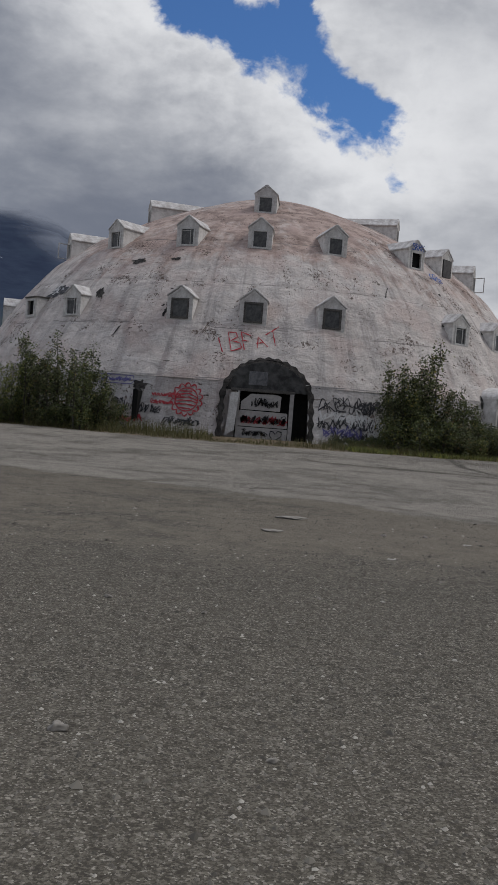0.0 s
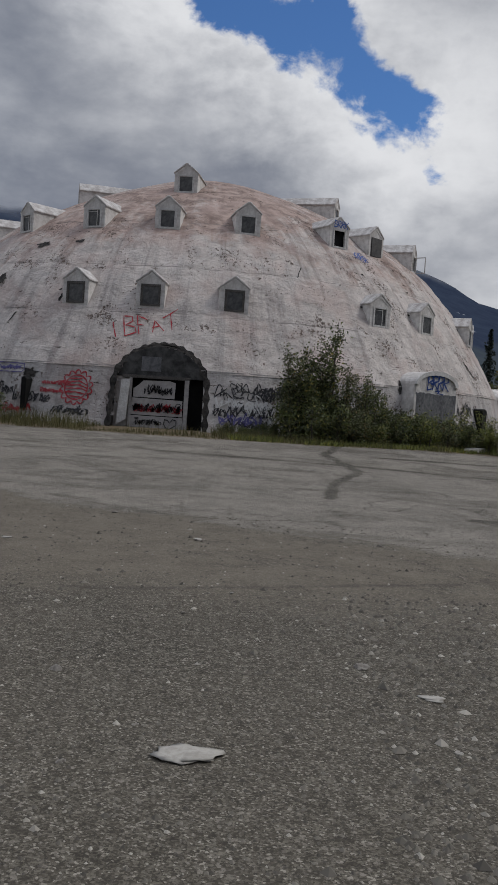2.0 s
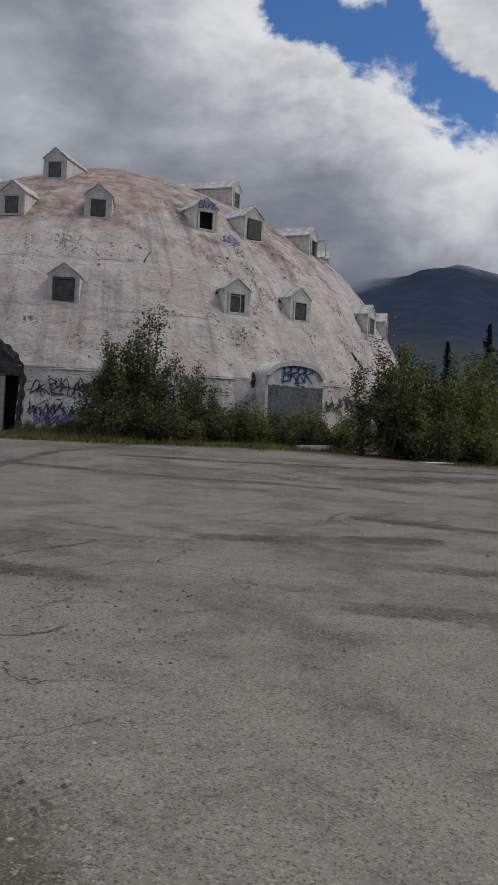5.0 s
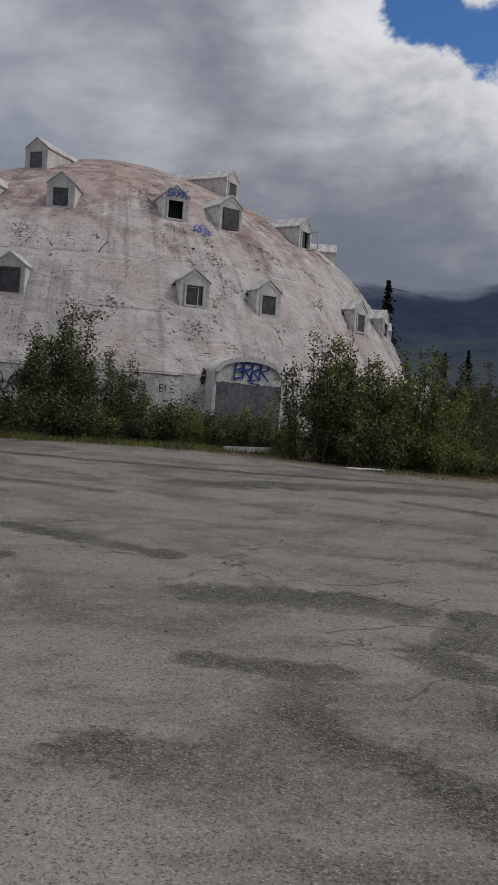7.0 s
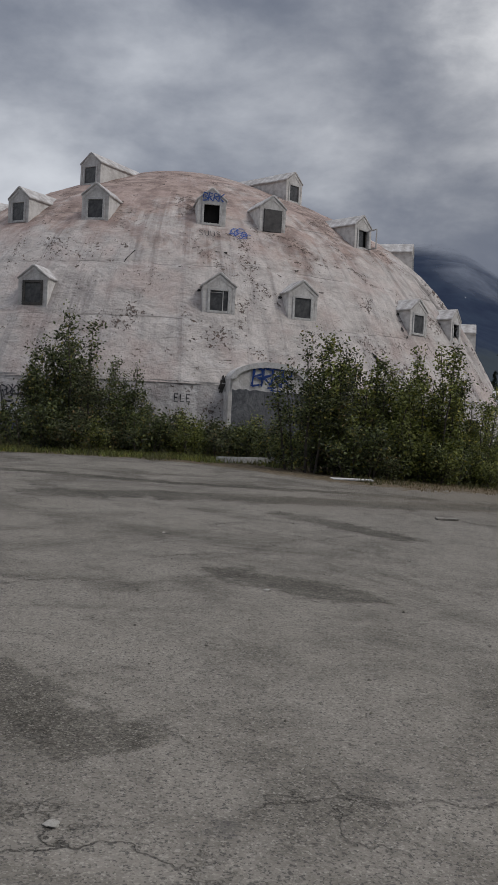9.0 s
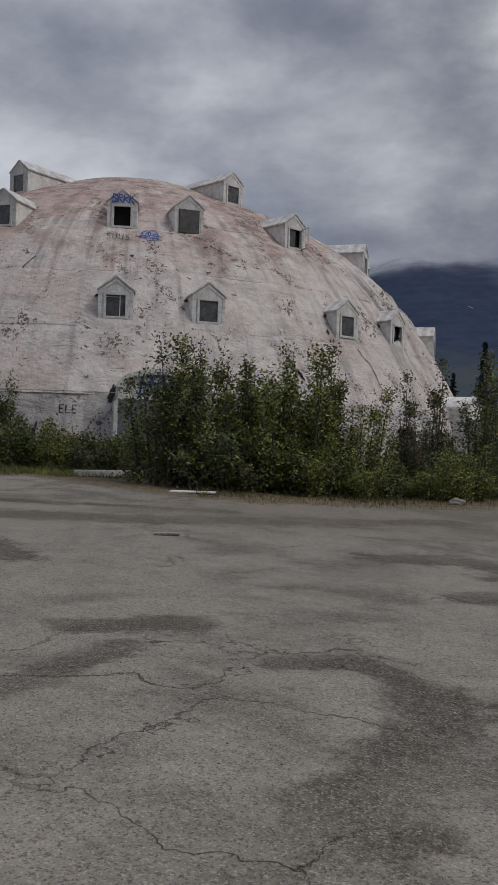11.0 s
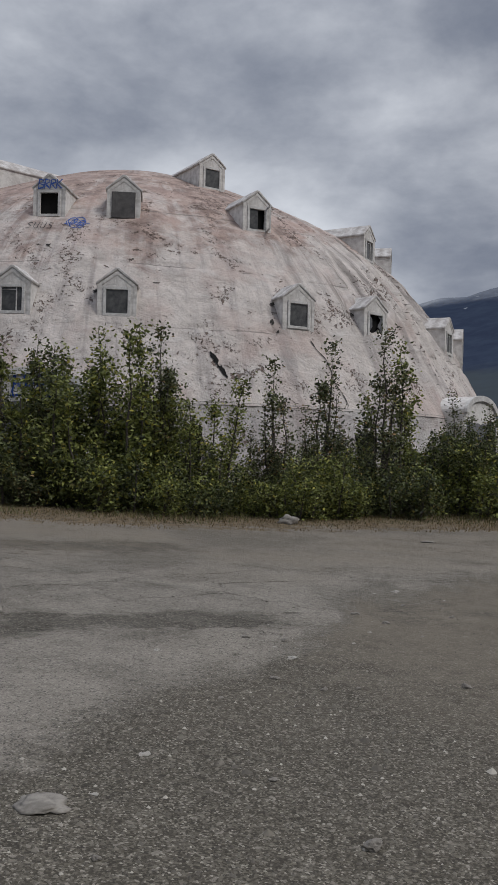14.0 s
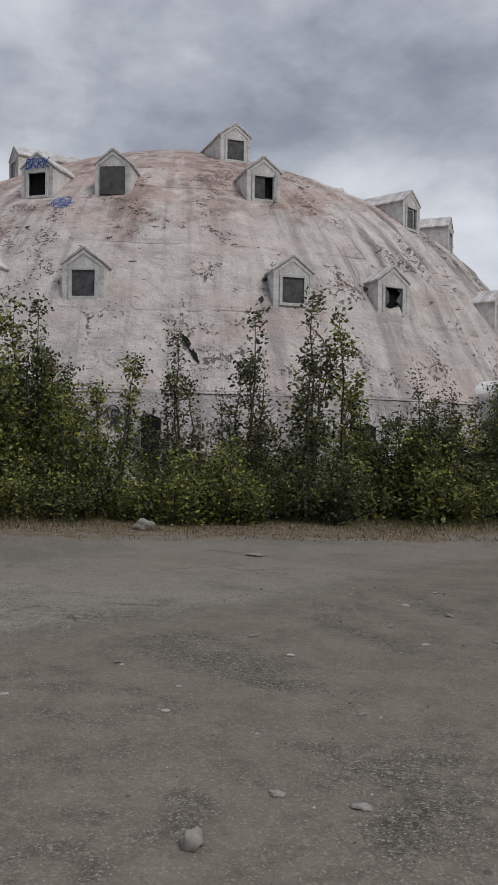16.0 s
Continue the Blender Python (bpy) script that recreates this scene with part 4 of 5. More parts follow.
def shrub(name, label, height, width, stems, leaves, mat, seed, size=0.10, low=0.05, slim=0.5, category="shrub", group="shrubs round the igloo"):
    """A many-stemmed bush: leaning stems, side twigs, and single leaves along them."""
    rnd = random.Random(seed)
    top = new(name)
    verts, faces, tips = [], [], []
    for k in range(stems):
        a, out = rnd.uniform(0, 2 * math.pi), rnd.random() ** 0.6
        h = height * rnd.uniform(0.62, 1.0) * (1 - 0.22 * out)
        if k == 0:
            h = height
        bx, by = 0.35 * width * out * math.cos(a), 0.35 * width * out * math.sin(a)
        lx, ly = 0.20 * width * out * math.cos(a) + rnd.uniform(-0.15, 0.15), 0.20 * width * out * math.sin(a) + rnd.uniform(-0.15, 0.15)
        pts = []
        for i in range(7):
            f = i / 6
            wob = 0.06 * height * 0.3
            pts.append((bx + lx * f + rnd.uniform(-wob, wob) * f, by + ly * f + rnd.uniform(-wob, wob) * f, h * f - 0.1))
        limb(verts, faces, pts, 0.022 + 0.006 * height, 0.004, 5)
        for i in range(15):
            f = low + (1 - low) * (i + rnd.random()) / 15
            j = min(int(f * 6), 5)
            q = f * 6 - j
            root = [pts[j][c] * (1 - q) + pts[j + 1][c] * q for c in range(3)]
            reach = width * slim * (0.30 + 0.30 * math.sin(math.pi * min(f + 0.15, 1.0))) * rnd.uniform(0.4, 1.1) * (1.05 - 0.75 * f)
            b = rnd.uniform(0, 2 * math.pi)
            end = [root[0] + reach * math.cos(b), root[1] + reach * math.sin(b), root[2] + reach * rnd.uniform(0.3, 1.0)]
            mid = [(root[c] + end[c]) / 2 + rnd.uniform(-0.04, 0.04) for c in range(3)]
            limb(verts, faces, [root, mid, end], 0.009, 0.003, 3)
            for s in range(5):
                g = 0.25 + 0.75 * s / 4
                tips.append([root[c] + (end[c] - root[c]) * g for c in range(3)])
        tips.append(list(pts[-1]))
    tips = np.array(tips)
    rng = np.random.default_rng(seed)
    share = rng.gamma(0.50, 1.0, len(tips))
    pick = tips[rng.choice(len(tips), leaves, p=share / share.sum())]
    raw("branchwork", verts, faces, M_BARK, top)
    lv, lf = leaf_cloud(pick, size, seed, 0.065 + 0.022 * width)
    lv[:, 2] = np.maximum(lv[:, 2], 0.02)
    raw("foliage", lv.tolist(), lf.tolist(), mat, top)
    return tagged(top, label, category, group)


def spruce(height, seed):
    rnd = random.Random(seed)
    top = new("spruce_tree")
    verts, faces = [], []
    limb(verts, faces, [(0, 0, -0.3), (0, 0, height * 0.5), (0, 0, height)], 0.02 * height, 0.01, 6)
    raw("trunk", verts, faces, M_BARK, top)
    tips = []
    z = height * 0.06
    while z < height:
        reach = 0.25 * height * (1 - z / height) ** 0.9 * rnd.uniform(0.45, 1.15) + 0.05
        for k in range(7):
            a = rnd.uniform(0, 2 * math.pi)
            rr = reach * rnd.uniform(0.5, 1.0)
            for s in range(9):
                f = (s + 1) / 9
                tips.append((rr * f * math.cos(a), rr * f * math.sin(a), z - 0.35 * rr * f))
        z += height * 0.022
    lv, lf = leaf_cloud(np.array(tips), 0.22, seed, 0.05)
    raw("crown", lv.tolist(), lf.tolist(), M_NEEDLE, top)
    return tagged(top, "slender dark spruce in the woods behind the igloo", "tree", "spruces behind the igloo")


def place(thing, x, y, turn=0.0, scale=1.0):
    thing.matrix_basis = Matrix.Translation((x, y, ground_z(x, y))) @ Matrix.Rotation(turn, 4, "Z") @ Matrix.Diagonal((scale, scale, scale, 1))
    return thing


def again(thing, x, y, turn, scale):
    c = copy_thing(thing, Matrix.Identity(4))
    return place(c, x, y, turn, scale)


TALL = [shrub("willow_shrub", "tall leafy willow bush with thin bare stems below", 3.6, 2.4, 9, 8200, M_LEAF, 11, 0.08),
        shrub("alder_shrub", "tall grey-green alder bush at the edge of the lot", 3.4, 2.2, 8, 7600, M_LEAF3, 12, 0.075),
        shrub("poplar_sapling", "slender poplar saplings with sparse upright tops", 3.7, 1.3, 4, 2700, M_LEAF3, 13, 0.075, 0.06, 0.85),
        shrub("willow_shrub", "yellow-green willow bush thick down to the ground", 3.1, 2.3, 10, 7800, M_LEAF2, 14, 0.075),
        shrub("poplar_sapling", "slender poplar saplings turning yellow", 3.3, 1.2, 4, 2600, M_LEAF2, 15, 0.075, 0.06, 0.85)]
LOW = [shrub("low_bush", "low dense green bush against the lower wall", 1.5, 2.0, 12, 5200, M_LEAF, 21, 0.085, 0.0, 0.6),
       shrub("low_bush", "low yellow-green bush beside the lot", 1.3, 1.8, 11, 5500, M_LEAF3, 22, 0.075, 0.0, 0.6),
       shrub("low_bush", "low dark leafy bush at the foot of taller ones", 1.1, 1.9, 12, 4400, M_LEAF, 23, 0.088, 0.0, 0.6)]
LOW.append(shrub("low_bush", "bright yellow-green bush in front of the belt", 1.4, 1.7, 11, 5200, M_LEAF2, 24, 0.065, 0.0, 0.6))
used = set()


def plant(bank, index, az, d, scale):
    t = bank[index]
    p = polar(az, d)
    turn = (az * 1.7 + d) % 6.28
    if (id(bank), index) in used:
        return again(t, p.x, p.y, turn, scale)
    used.add((id(bank), index))
    return place(t, p.x, p.y, turn, scale)


# west clump, front clump, then the belt that runs round the east side
for i, az, d, s in ((0, -26.5, 19.5, 1.0), (1, -23.0, 19.2, 1.04), (0, -20.0, 19.8, 0.9), (3, -30.0, 19.6, 0.9), (1, -34.0, 20.0, 0.95), (0, -39.0, 20.5, 0.9), (1, -17.4, 19.3, 0.5)):
    plant(TALL, i, az, d, s)
for i, az, d, s in ((1, 19.0, 17.4, 1.0), (0, 20.8, 17.2, 1.22), (1, 23.2, 17.5, 1.02), (0, 25.6, 17.8, 0.78)):
    plant(TALL, i, az, d, s)
rnd = random.Random(5)
for k in range(4):
    plant(LOW, (k + 1) % 3, 9 + k * 2.6, 17.9, rnd.uniform(0.30, 0.45))
for k in range(14):
    plant(LOW, (0, 3, 1, 3, 1)[k % 5], 18.5 + k * 1.85, 18.4 + rnd.uniform(-0.5, 0.6), rnd.uniform(0.8, 1.15))
for k in range(9):
    plant(LOW, (k + 1) % 3, -47 + k * 3.6, 19.8 + rnd.uniform(-0.5, 0.5), rnd.uniform(0.7, 1.0))
belt = [(41.2, 21.2, 0, 1.02), (43.2, 21.4, 1, 1.08), (44.8, 21.6, 3, 1.22), (46.8, 21.4, 0, 1.0), (48.6, 21.6, 4, 1.12), (49.6, 21.4, 3, 1.16), (51.2, 21.8, 4, 1.16), (52.4, 21.4, 2, 1.04), (52.0, 20.8, 0, 0.84), (53.9, 21.6, 3, 0.92),
        (54.6, 21.6, 1, 0.50), (58.3, 21.5, 1, 0.52), (59.4, 21.4, 2, 0.90), (61.4, 21.6, 2, 1.04), (62.2, 21.2, 1, 0.66), (64.0, 21.7, 2, 1.10), (66.7, 21.6, 4, 1.18)]
belt += [(68.4, 21.2, 1, 0.62), (70.4, 22.0, 0, 0.70), (72.6, 21.8, 1, 0.80), (74.8, 22.2, 0, 0.80), (77.2, 22.0, 1, 0.92), (80.0, 22.5, 0, 0.95), (83.0, 22.5, 3, 0.95), (86.5, 22.8, 1, 1.0), (90.0, 23.0, 0, 1.0), (94.0, 23.5, 3, 1.0), (98.0, 23.5, 1, 1.05), (102.0, 24.0, 0, 1.05)]
for az, d, i, s in belt:
    plant(TALL, i, az, d, s)
for k in range(24):
    az, d, s = 44 + k * 1.7 + rnd.uniform(-0.5, 0.5), 22.3 + rnd.uniform(-0.7, 0.5), rnd.uniform(0.65, 1.25)
    plant(LOW, k % 4, az, d, 0.55 if 54.8 < az < 58.2 else s)
for k in [0, *range(3, 14)]:
    plant(TALL, k % 2, 51 + k * 4 + rnd.uniform(-1, 1), 19.2 + rnd.uniform(-0.6, 0.6), rnd.uniform(0.45, 0.62))

for az, d, s in ((58.6, 23.0, 0.95), (60.0, 23.2, 0.85), (61.0, 22.8, 1.0), (52.0, 22.9, 0.9), (33.5, 18.3, 0.95), (70.5, 23.0, 0.85)):
    plant(LOW, 3, az, d, s)

# spruces and mixed wood behind
WOOD = [spruce(10.0, 31), spruce(9.0, 32)]
for k, (x, y, h) in enumerate(((10.3, 88.7, 14), (21.1, 93.3, 9.5), (24.8, 92.8, 11.3), (15.1, 99, 9), (17.3, 99, 9.4), (3.9, 98.9, 11.2), (-4.4, 104.4, 9.5), (-6.5, 103, 10.5), (-9, 106, 9), (-1.5, 101, 8), (28.5, 95, 9), (33, 97, 10), (-14, 104, 11), (-19, 102, 9.5), (-23, 105, 10.5), (1.0, 99, 8.4), (7.0, 97, 7.5))):
    t = WOOD[k % 2]
    s = h / (10.0, 9.0)[k % 2]
    if k < 2:
        place(t, x, y, k, s)
    else:
        again(t, x, y, k * 1.3, s)
broad = shrub("birch_tree", "grey-green birch thicket behind the igloo", 6.0, 4.5, 12, 5200, M_LEAF3, 41, 0.26, 0.05, 0.5, "tree", "birches behind the igloo")
place(broad, 30, 74)
for k in range(26):
    again(broad, -34 + k * 3.1 + rnd.uniform(-1, 1), 86 + 8 * math.sin(k * 1.9) - 0.16 * max(0, k - 12) ** 2 * 0.5, k * 1.1, rnd.uniform(0.6, 0.95))
for k in range(14):
    again(broad, 16 + k * 2.2 + rnd.uniform(-0.6, 0.6), 68 + 4 * math.sin(k * 2.3) - 0.3 * k, k * 1.7, rnd.uniform(0.8, 1.1))


def verge():
    """Grass and weeds along the foot of the wall and the edge of the lot."""
    g = np.random.default_rng(7)
    verts, faces = [], []
    for k in range(30000):
        az = g.uniform(-52, 84)
        near = g.random()
        d = 16.6 + 4.0 * near if az < 42 else 20.5 + 3.9 * near
        edge = 0.8 * noise.noise((az * 0.35, 3.0, 1.0))
        if -6.0 < az < 7.5 and d < 19.0:
            continue
        p = polar(az, d + edge)
        h = g.uniform(0.06, 0.26) * (1.5 if noise.noise((p.x * 0.6, p.y * 0.6, 0)) > 0.05 else 0.6) * (0.5 if d > 20.5 else 1.7 if -17 < az < -5 else 1.0)
        a = g.uniform(0, 6.28)
        w, lean = 0.010, h * g.uniform(0.1, 0.8)
        i = len(verts)
        verts += [(p.x - w * math.cos(a), p.y - w * math.sin(a), p.z - 0.02), (p.x + w * math.cos(a), p.y + w * math.sin(a), p.z - 0.02), (p.x + lean * math.sin(a), p.y + lean * math.cos(a), p.z + h)]
        faces.append((i, i + 1, i + 2))
    ob = raw("grass", verts, faces, M_GRASS)
    tagged(ob, "dry grass and weeds along the edge of the lot", "grass", kind="stuff")


def green_strip():
    """Fresh grass on the strip between the front bushes and the lot, and dry stalks along the east side."""
    g = np.random.default_rng(9)
    for mat, count, az0, az1, d0, d1, tall, label in ((M_LEAF2, 16000, 9, 40, 18.6, 20.5, 0.20, "fresh yellow-green grass in front of the bushes"), (M_STALK, 9000, 44, 84, 22.6, 25.6, 0.075, "dry brown stalks on the bare soil by the bushes")):
        verts, faces = [], []
        for k in range(count):
            az, d = g.uniform(az0, az1), d0 + (d1 - d0) * g.random() ** 1.5
            p = polar(az, d + 0.5 * noise.noise((az * 0.4, 1.0, 6.0)))
            if noise.noise((p.x * 0.8, p.y * 0.8, 3.0)) < g.uniform(-0.5, 0.3):
                continue
            h, a, w = tall * g.uniform(0.3, 1.0), g.uniform(0, 6.28), 0.011
            i = len(verts)
            verts += [(p.x - w * math.cos(a), p.y - w * math.sin(a), p.z - 0.02), (p.x + w * math.cos(a), p.y + w * math.sin(a), p.z - 0.02), (p.x + 0.6 * h * math.sin(a), p.y + 0.6 * h * math.cos(a), p.z + h)]
            faces.append((i, i + 1, i + 2))
        tagged(raw("grass", verts, faces, mat), label, "grass", kind="stuff")


verge()
green_strip()


# ---- loose stones and litter ----
def stone_mesh(bm, x, y, z, size, flat, seed):
    made = bmesh.ops.create_icosphere(bm, subdivisions=3, radius=1.0)["verts"]
    for v in made:
        k = 0.95 + 0.6 * noise.noise(v.co * 1.1 + Vector((seed, 0, 0))) + 0.25 * noise.noise(v.co * 2.9 + Vector((seed, 3, 0))) + 0.10 * noise.noise(v.co * 7.0 + Vector((seed, 5, 0)))
        v.co = Vector((x, y, z)) + Vector((v.co.x * size * k, v.co.y * size * 0.8 * k, v.co.z * size * flat * k))


def stone(name, label, x, y, size, flat, mat, seed):
    bm = bmesh.new()
    stone_mesh(bm, 0, 0, 0, size, flat, seed)
    ob = part(name, bm, mat, None, flat=False)
    ob.location = (x, y, ground_z(x, y) + size * flat * 0.4 + 0.02 * noise.noise((x * 0.35, y * 0.35, 0)) + (0.006 if flat < 0.1 else 0))
    return tagged(ob, label, "stone")


stone("boulder", "pale rock at the edge of the weeds", 20.8, 38.4, 0.20, 0.6, M_STONE, 1)
stone("rock", "grey rock lying on the gravel", 30.0, 33.35, 0.052, 0.85, M_STONE, 2)
stone("rock", "dark rock on broken tarmac", 28.0, 25.8, 0.06, 0.5, M_DARKTRIM, 3)
stone("rock", "flat pale patch of stone on the gravel", 5.12, 6.0, 0.14, 0.06, M_PALE, 4)
stone("rock", "small flat pale stone on the gravel", 0.65, 12.3, 0.2, 0.06, M_STONE, 5)
stone("rock", "small flat pale stone on the gravel", 0.36, 10.9, 0.12, 0.08, M_STONE, 6)


def gravel():
    """Loose pebbles, thick on the gravel and thin on the tarmac."""
    g = np.random.default_rng(3)
    shape = np.array([(1, 0, 0), (0.3, 0.9, 0), (-0.8, 0.5, 0), (-0.7, -0.6, 0), (0.4, -0.85, 0), (0.1, 0.05, 0.7)])
    tri = np.array([(0, 1, 5), (1, 2, 5), (2, 3, 5), (3, 4, 5), (4, 0, 5)])
    beds = ((80000, -3.0, 13.0, 2.5, 9.6), (9000, -3.5, 13.0, 9.6, 13.5), (34000, 27.6, 31.5, 23.0, 30.0), (9000, 24.0, 31.5, 30.0, 40.0), (26000, 13.0, 27.5, 9.5, 26.0), (2500, -4.0, 30.0, 5.0, 36.0))
    xy = np.concatenate([np.stack([g.uniform(x0, x1, k), g.uniform(y0, y1, k)], axis=1) for k, x0, x1, y0, y1 in beds])
    k = len(xy)
    size = 0.0045 + 0.016 * g.random(k) ** 3 + np.where(g.random(k) < 0.006, 0.02, 0.0)
    size *= np.where((xy[:, 0] < 13) & (xy[:, 1] < 9.6), np.where(xy[:, 0] > 6.0, 1.3, 0.85), 1.0)
    size *= np.where((xy[:, 0] > 13) & ((xy[:, 1] > 30) | (xy[:, 0] < 27.6)), 0.62, np.where(xy[:, 0] > 13, 0.78, 1.0))
    z = np.array([ground_z(x, y) + 0.02 * noise.noise((x * 0.35, y * 0.35, 0)) for x, y in xy.tolist()]) - 0.004 + size * 0.15
    a = g.uniform(0, 6.28, k)
    c, sn = np.cos(a)[:, None], np.sin(a)[:, None]
    p = shape[None] * size[:, None, None] * g.uniform(0.7, 1.3, (k, 6, 3))
    px, py = p[:, :, 0], p[:, :, 1]
    verts = np.stack([xy[:, :1] + px * c - py * sn, xy[:, 1:] + px * sn + py * c, z[:, None] + p[:, :, 2]], axis=2).reshape(-1, 3).tolist()
    faces = (np.arange(k)[:, None, None] * 6 + tri[None]).reshape(-1, 3).tolist()
    m, n = material("pebbles")
    r = n.island()
    col = n.mix(n.step(r, 0.0, 1.0), (0.080, 0.072, 0.060), (0.20, 0.182, 0.150))
    n.finish(n.surface(n.mix(n.step(r, 0.90, 0.98), col, (0.42, 0.39, 0.335)), 0.9))
    tagged(raw("loose_gravel", verts, faces, m), "loose pale pebbles scattered over the lot", "gravel", kind="stuff")


gravel()


def plank(name, label, a, b, width, high, mat):
    """A board lying on the ground from a to b."""
    a, b = Vector((*a, 0)), Vector((*b, 0))
    run = b - a
    c = (a + b) / 2
    bm = bmesh.new()
    box(bm, -run.length / 2, run.length / 2, -width / 2, width / 2, 0, high, 0.008)
    ob = part(name, bm, mat)
    ob.matrix_basis = Matrix.Translation((c.x, c.y, ground_z(c.x, c.y) + 0.004)) @ Matrix.Rotation(math.atan2(run.y, run.x), 4, "Z")
    return tagged(ob, label, "board")


plank("kerb_beam", "long pale beam lying in front of the bushes", (11.9, 34.9), (13.2, 37.5), 0.16, 0.17, M_TRIM)
plank("loose_sheet", "flat pale sheet lying on the tarmac", (15.7, 33.8), (16.6, 34.3), 0.5, 0.03, M_TRIM)
plank("chip_of_board", "small pale scrap of board on the tarmac", (20.0, 27.4), (20.3, 27.6), 0.16, 0.03, M_STONE)


# ---- sprayed tags and scars on the coat ----
LETTER = {
    "B": [[(0, 0), (0, 1), (0.45, 0.9), (0.5, 0.68), (0.05, 0.52), (0.55, 0.4), (0.55, 0.12), (0, 0)]],
    "R": [[(0, 0), (0, 1), (0.45, 0.92), (0.5, 0.66), (0.05, 0.5), (0.6, 0)]],
    "K": [[(0, 0), (0, 1)], [(0.55, 1), (0.05, 0.48), (0.6, 0)]],
    "T": [[(0, 1), (0.75, 1)], [(0.38, 1), (0.34, 0)]],
    "F": [[(0, 0), (0.02, 1), (0.6, 1)], [(0.02, 0.55), (0.45, 0.58)]],
    "A": [[(0, 0), (0.3, 1), (0.6, 0)], [(0.12, 0.4), (0.5, 0.4)]],
    "I": [[(0.2, 1), (0.25, 0)]],
    "E": [[(0.5, 1), (0, 1), (0, 0), (0.5, 0)], [(0, 0.5), (0.4, 0.5)]],
    "L": [[(0, 1), (0, 0), (0.5, 0)]],
    "S": [[(0.55, 0.9), (0.2, 1), (0, 0.75), (0.5, 0.4), (0.45, 0.08), (0, 0.1)]],
    "U": [[(0, 1), (0.02, 0.2), (0.25, 0), (0.5, 0.2), (0.52, 1)]],
}


def word(text, high, step=0.75, slant=0.0):
    lines = []
    for k, ch in enumerate(text):
        for line in LETTER[ch]:
            lines.append([((k * step + x + slant * y) * high, y * high) for x, y in line])
    return lines


def scrawl(seed, width, high, count, loops=2):
    """Quick loops and slashes with no meaning, for tags that cannot be made out."""
    r = random.Random(seed)
    lines = []
    for k in range(int(count * 2.6)):
        x0 = width * (k * 0.95) / int(count * 2.6)
        w = width / count * r.uniform(0.7, 1.3)
        base, size, lean = r.uniform(-0.08, 0.15) * high, high * r.uniform(0.55, 1.05), r.uniform(0.0, 0.35)
        knots = []
        side = r.random() < 0.5
        for i in range(r.randint(4, 7)):
            side = not side if r.random() < 0.8 else side
            knots.append((r.uniform(0.0, 1.0), (r.uniform(0.65, 1.0) if side else r.uniform(0.0, 0.35))))
        line = []
        for i in range(len(knots) - 1):
            p0, p1, p2, p3 = knots[max(i - 1, 0)], knots[i], knots[i + 1], knots[min(i + 2, len(knots) - 1)]
            for j in range(6):
                t = j / 6
                q = [0.5 * (2 * p1[c] + (p2[c] - p0[c]) * t + (2 * p0[c] - 5 * p1[c] + 4 * p2[c] - p3[c]) * t * t + (3 * p1[c] - p0[c] - 3 * p2[c] + p3[c]) * t ** 3) for c in (0, 1)]
                line.append((x0 + w * (q[0] + lean * q[1]), base + size * q[1]))
        lines.append(line)
    return lines


def wall_spot(az0, z0):
    def where(u, v):
        z = z0 + v
        p = on_wall(az0 + math.degrees(u / wall_r(az0, z0)), z, 0.03)
        return (p.x - CX, p.y - CY, p.z)
    return where


def face_spot(az, r, z0):
    m = Matrix.Rotation(radians(az), 4, "Z")
    return lambda u, v: m @ Vector((u, -r, z0 + v))


def tag(lines, where, wide, mat, label):
    """One piece of graffiti; each stroke of the can is a part of it."""
    top = None
    for line in lines:
        verts, faces = spray([line], where, wide)
        if top is None:
            top = raw("graffiti", verts, faces, mat, igloo, label)
        else:
            raw("stroke", verts, faces, mat, top)


def round_line(cx, cy, r, n=28, wave=0.0, lobes=14):
    return [(cx + (r + wave * abs(math.sin(lobes / 2 * 2 * math.pi * k / n))) * math.cos(2 * math.pi * k / n), cy + (r + wave * abs(math.sin(lobes / 2 * 2 * math.pi * k / n))) * math.sin(2 * math.pi * k / n)) for k in range(n + 1)]


tag([[(x + 0.05 * math.sin(7 * y + x), 0.20 * x + 1.1 * y * (0.85 + 0.25 * math.sin(3 * x))) for x, y in l] for l in word("IBFAT", 0.72, 0.70, -0.25)], wall_spot(-7.4, 3.98), 0.048, M_RED, "thin red letters over the entrance")
tag([round_line(0, 0, 0.46, 40), round_line(0, 0, 0.53, 112, 0.13, 14), [(-0.4, 0.18), (0.1, 0.24), (0.42, 0.1)], [(-0.44, 0.05), (0.1, 0.1), (0.45, -0.02)], [(-0.44, -0.06), (0.2, -0.03), (0.43, -0.12)], [(-0.4, -0.2), (0.0, -0.18), (0.38, -0.24)], [(-0.3, 0.32), (0.2, 0.34)], [(-0.25, -0.34), (0.2, -0.36)]], wall_spot(-10.9, 2.0), 0.06, M_RED, "red sprayed roundel with a scalloped rim")
for k in range(2):
    tag(scrawl(60 + k, 1.25, 0.17, 7), wall_spot(-16.3, 2.05 - 0.3 * k), 0.035, M_RED, "faded red lines of writing")
tag([[(0, 0), (1.7, 0.0), (1.82, 0.12), (1.75, 0.33), (0.05, 0.36), (-0.06, 0.18), (0, 0)]] + [[(x + 0.12, y + 0.08) for x, y in l] for l in scrawl(70, 1.5, 0.2, 8)], wall_spot(-25.8, 2.46), 0.035, M_PURPLE, "violet tag in a rounded box")
